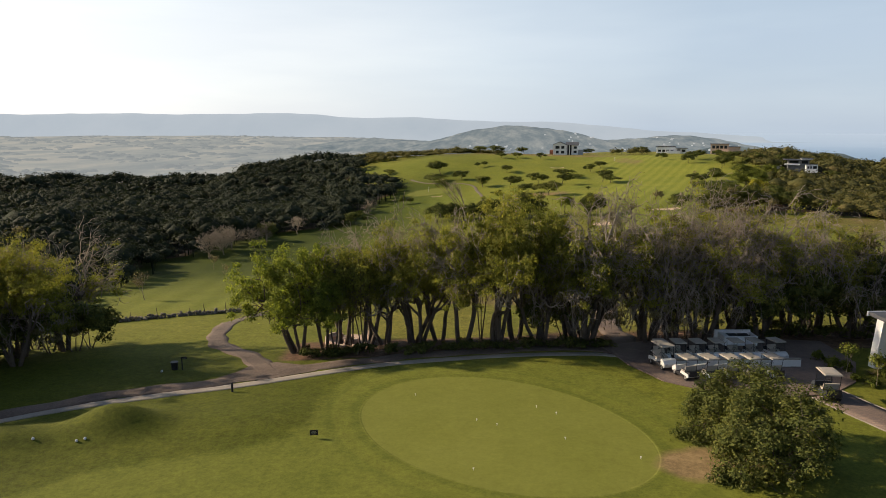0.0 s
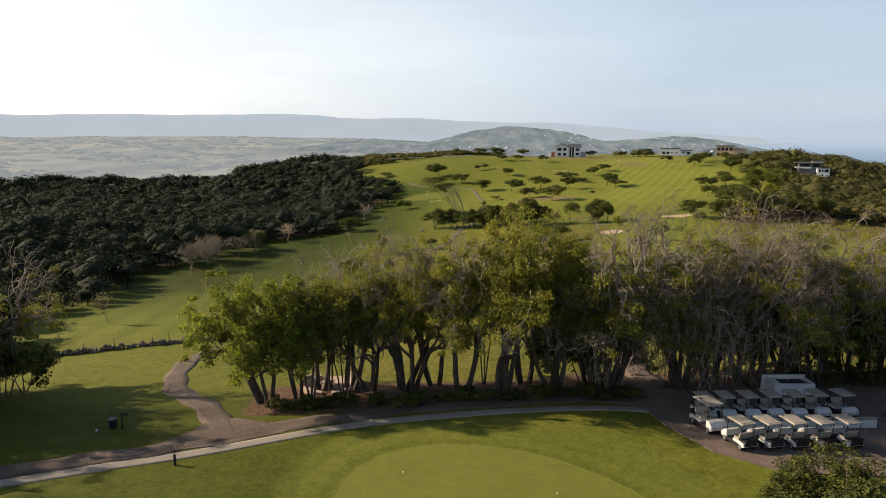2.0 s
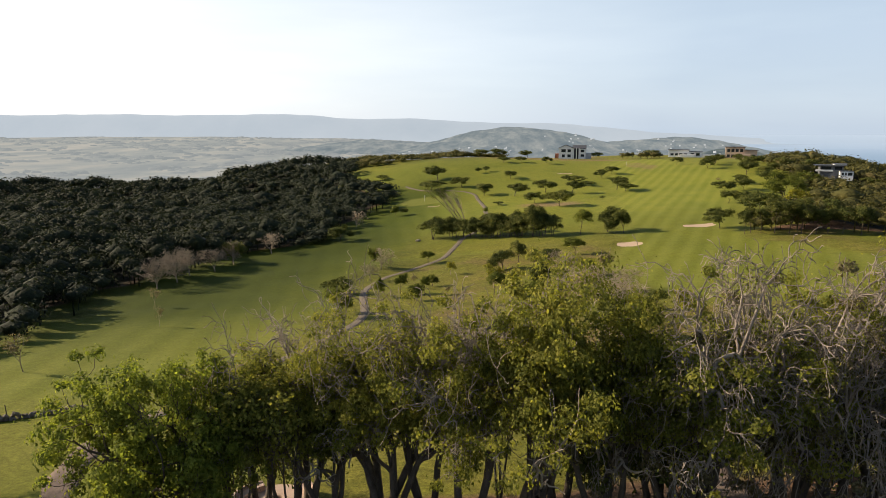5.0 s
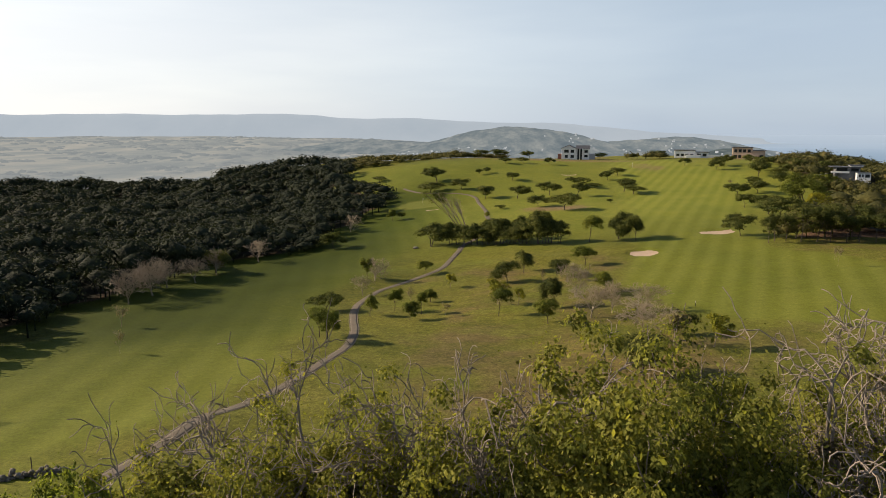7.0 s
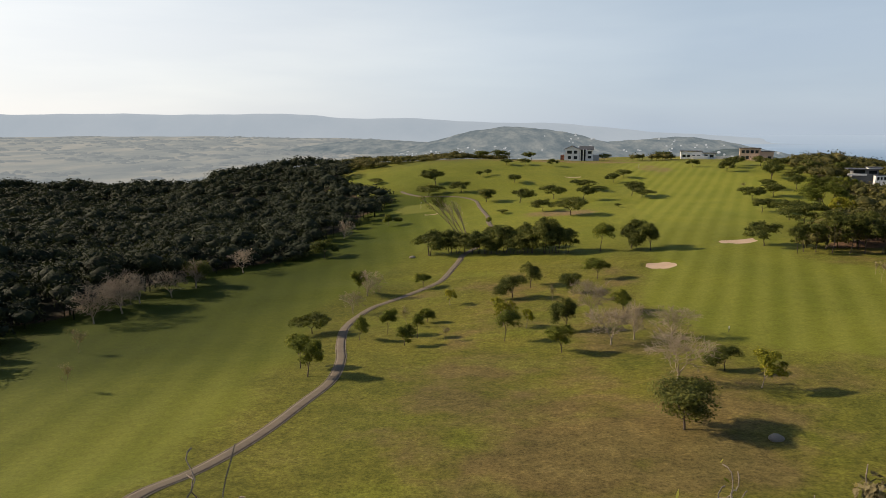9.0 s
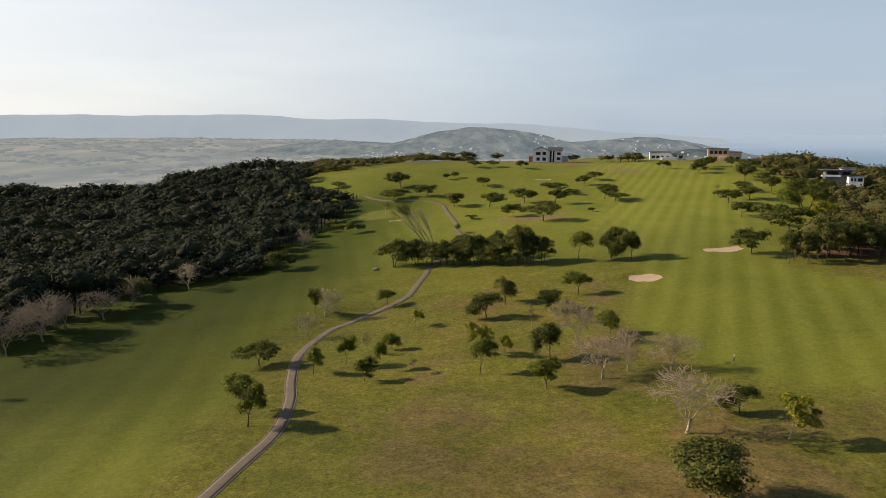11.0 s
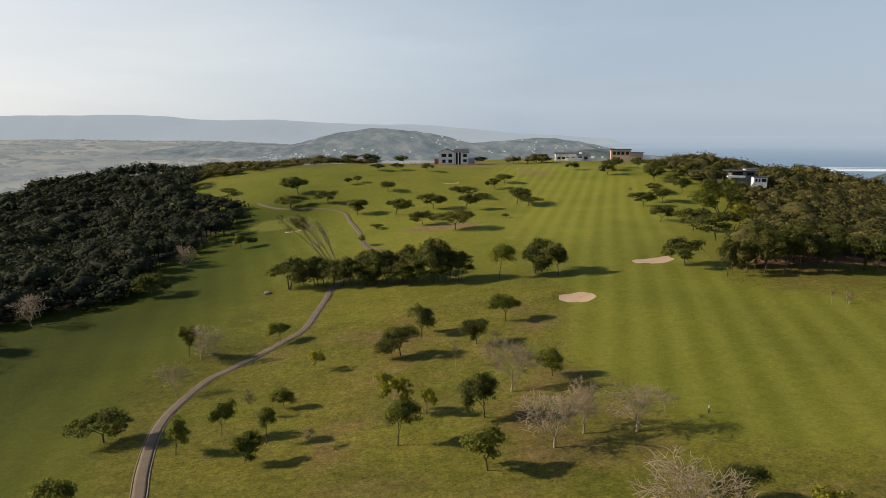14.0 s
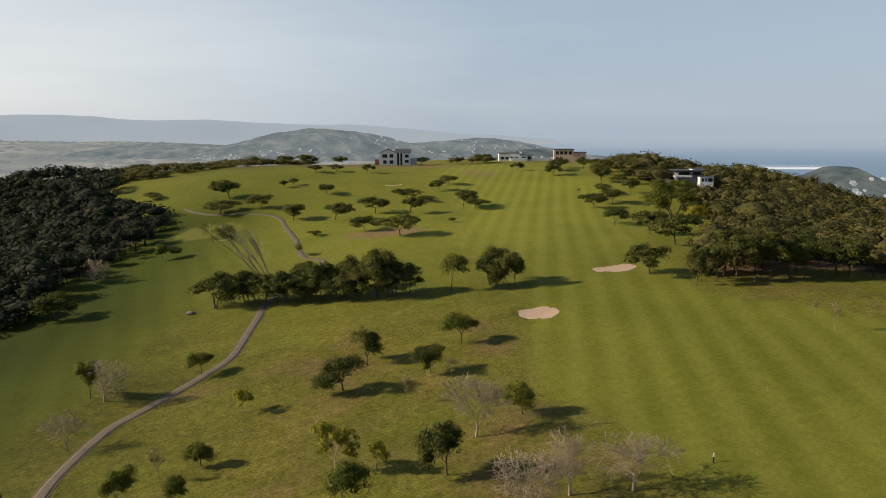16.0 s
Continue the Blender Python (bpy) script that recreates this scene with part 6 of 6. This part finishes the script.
def crest_house():
    top = tagged(new("crest_house"), "two-storey white house with a dark pitched roof on the crest", "house")
    boxed("wall", top, WHITE_WALL, -7.0, 0.8, 0, 8, -1, 5.2, 0.02)
    boxed("wall", top, WHITE_WALL, 4.2, 7.6, 0.5, 8, -1, 5.2, 0.02)
    boxed("glazed_bay", top, GLASS_DARK, 0.81, 4.19, 0.6, 7.5, -1, 5.2, 0, "tall dark glazed bay")
    for x in (0.9, 2.4, 3.8):
        boxed("column", top, WHITE_WALL, x, x + 0.45, 0.05, 0.58, -1, 5.2, 0.01)
    boxed("garage", top, GREY_WALL, 7.61, 10.6, 1.5, 7.5, -1, 2.4, 0.02)
    boxed("lean_to", top, BRICK_RED, -9.0, -7.01, 1.0, 6, -1, 2.2, 0.02, "red brown lean-to")
    gable(top, -7.0, 0.8, 0, 8, 5.25, 1.9, ROOF_GREY, 0.5, "y")
    gable_end(top, -7.0, 0.8, 0.02, 7.98, 5.2, 1.9, WHITE_WALL)
    gable(top, 0.8, 7.6, 0.5, 8, 5.25, 1.6, ROOF_GREY, 0.4, "x")
    window(top, -5.6, -3.2, 3.0, 4.6, 0.0)
    window(top, -2.2, -0.4, 3.0, 4.6, 0.0)
    window(top, -5.2, -3.6, 0.2, 1.8, 0.0)
    window(top, -2.2, -0.4, 0.2, 1.8, 0.0)
    window(top, 5.0, 6.8, 0.6, 1.9, 0.5)
    window(top, 5.0, 6.8, 3.0, 4.4, 0.5)
    return top


crest_house().matrix_world = pose(72.0, 406.0, ground(72, 408) + 0.6, 0, 0, -12)


SLATE_WALL = plain("slate_render", (0.15, 0.155, 0.165), 0.85, 0, 0.15, 0.8)


def modern_house():
    top = tagged(new("modern_house"), "modern grey flat-roofed house among trees on the slope", "house")
    boxed("wall", top, SLATE_WALL, -7, 6, 0, 9, -3, 5.6, 0.02)
    boxed("balcony", top, WHITE_WALL, -9.5, 0, -2.6, -0.01, 2.2, 3.2, 0.02, "white balcony parapet")
    boxed("upper_window", top, GLASS_DARK, -6.4, -0.8, -0.06, -0.012, 3.25, 5.2, 0, "wide dark upper glazing")
    boxed("roof", top, ROOF_GREY, -10, 6.8, -2.8, 9.6, 5.65, 6.05, 0.03, "flat dark overhanging roof")
    boxed("upper_roof", top, ROOF_GREY, 0.5, 8.6, 1.0, 9.8, 6.6, 6.9, 0.03)
    boxed("upper_wall", top, WHITE_WALL, 1, 8, 1.6, 9.2, 6.06, 6.59, 0.01)
    boxed("annex", top, WHITE_WALL, 3.4, 10.6, -7, -0.6, -3, 2.6, 0.02, "white box annex")
    boxed("annex_roof", top, ROOF_GREY, 3.1, 10.9, -7.3, -0.4, 2.61, 2.85, 0.02)
    window(top, 4.2, 5.4, 0.2, 1.9, -7.0)
    window(top, 6.0, 6.9, 0.2, 1.9, -7.0)
    window(top, 7.6, 10.0, 0.1, 2.0, -7.0)
    window(top, 1.2, 5.2, 3.2, 5.0, 0.0)
    boxed("lower_block", top, GREY_WALL, -17, -11, 2, 8, -3, 1.6, 0.02)
    return top


modern_house().matrix_world = pose(153.0, 294.0, ground(153, 296) + 1.2, 0, 0, -22) @ Matrix.Scale(0.62, 4)


def long_house(name, label, wall_mat, roof_mat, tall):
    top = tagged(new(name), label, "house", "houses on the skyline")
    boxed("wall", top, wall_mat, -8, 3, 0, 8, -2, tall, 0.02)
    boxed("wall", top, wall_mat, 3.01, 10, 1, 9, -2, tall * 0.72, 0.02)
    boxed("terrace", top, wall_mat, -2, 6, -3, -0.01, -2, tall * 0.35, 0.02)
    boxed("roof", top, roof_mat, -8.6, 3.4, -0.6, 8.6, tall + 0.01, tall + 0.35, 0.03)
    boxed("roof", top, roof_mat, 3.45, 10.6, 0.4, 9.6, tall * 0.72 + 0.01, tall * 0.72 + 0.3, 0.03)
    for x in (-7, -4.6, -2.2, 0.3):
        for z in ((0.3, tall * 0.5 + 0.4) if tall > 5 else (0.5,)):
            window(top, x, x + 1.7, z, z + min(1.8, tall * 0.36), 0.0)
    for x in (4, 7):
        window(top, x, x + 2, 0.4, 2.0, 1.0)
    return top


long_house("tan_house", "tan plastered two-storey house on the skyline", TAN_WALL, ROOF_GREY, 6.4).matrix_world = pose(182, 446, ground(182, 448) + 0.5, 0, 0, -22)
long_house("grey_house", "low white house with a dark roof on the skyline", WHITE_WALL, ROOF_GREY, 3.6).matrix_world = pose(140, 424, ground(140, 426) + 0.4, 0, 0, -18)
bw = tagged(new("boundary_wall"), "long white boundary wall on the skyline", "wall")
for i in range(6):
    boxed("panel", bw, WHITE_WALL, i * 1.8, i * 1.8 + 1.75, 0, 0.3, -1, 1.5, 0.01)
bw.matrix_world = pose(152, 431, ground(156, 431) + 0.2, 0, 0, -20)


def far_town(name, label, spots, height, seed, size=7.0):
    """Countless far houses, box walls under hipped roofs, joined as one mesh."""
    rng_ = random.Random(seed)
    bm = bmesh.new()
    for cx, cy, sx, sy, count in spots:
        for _ in range(count):
            x, y = cx + rng_.gauss(0, sx), cy + rng_.gauss(0, sy)
            z = float(height(np.array([x]), np.array([y]))[0])
            w, d, h = size * rng_.uniform(0.7, 1.6), size * rng_.uniform(0.6, 1.0), size * rng_.uniform(0.45, 0.9)
            box(bm, x - w / 2, x + w / 2, y - d / 2, y + d / 2, z - 3, z + h * 0.7, 0)
            box(bm, x - w * 0.55, x + w * 0.55, y - d * 0.55, y + d * 0.55, z + h * 0.7 + 0.02, z + h * 1.05, 0, 0.5)
    ob = part(name, bm, FAR_TOWN, None)
    return tagged(ob, label, "town houses", kind="stuff")


FAR_TOWN = haze_material("hazy_house", [(0.35, (0.25, 0.26, 0.27)), (0.6, (0.46, 0.465, 0.46))], 0.11, 0.9)
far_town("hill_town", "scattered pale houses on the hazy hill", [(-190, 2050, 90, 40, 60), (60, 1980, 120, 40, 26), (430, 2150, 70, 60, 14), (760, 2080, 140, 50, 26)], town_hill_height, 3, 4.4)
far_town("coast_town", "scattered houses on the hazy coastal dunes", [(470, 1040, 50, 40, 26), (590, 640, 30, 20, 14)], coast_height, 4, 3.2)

# ---- surf and beach ----
bm = bmesh.new()
for k, (ox, oy, w) in enumerate(((0, 0, 34), (40, 52, 20), (84, 110, 9))):
    last = None
    for i in range(60):
        t = i / 59
        x, y = 1200 + 230 * t + ox, 1530 - 90 * t + oy
        a = w * (0.5 + 0.5 * abs(math.sin(i * 1.7 + k)))
        pair = (bm.verts.new((x - a * 0.6, y - a, SEA_LEVEL + 0.6)), bm.verts.new((x + a * 0.6, y + a, SEA_LEVEL + 0.6)))
        if last:
            bm.faces.new((last[0], last[1], pair[1], pair[0]))
        last = pair
SURF = haze_material("hazy_surf", [(0.3, (0.62, 0.64, 0.64)), (0.7, (0.78, 0.78, 0.77))], 0.05, 0.9)
tagged(part("surf", bm, SURF, None), "white surf lines along the beach", "surf", kind="structure")
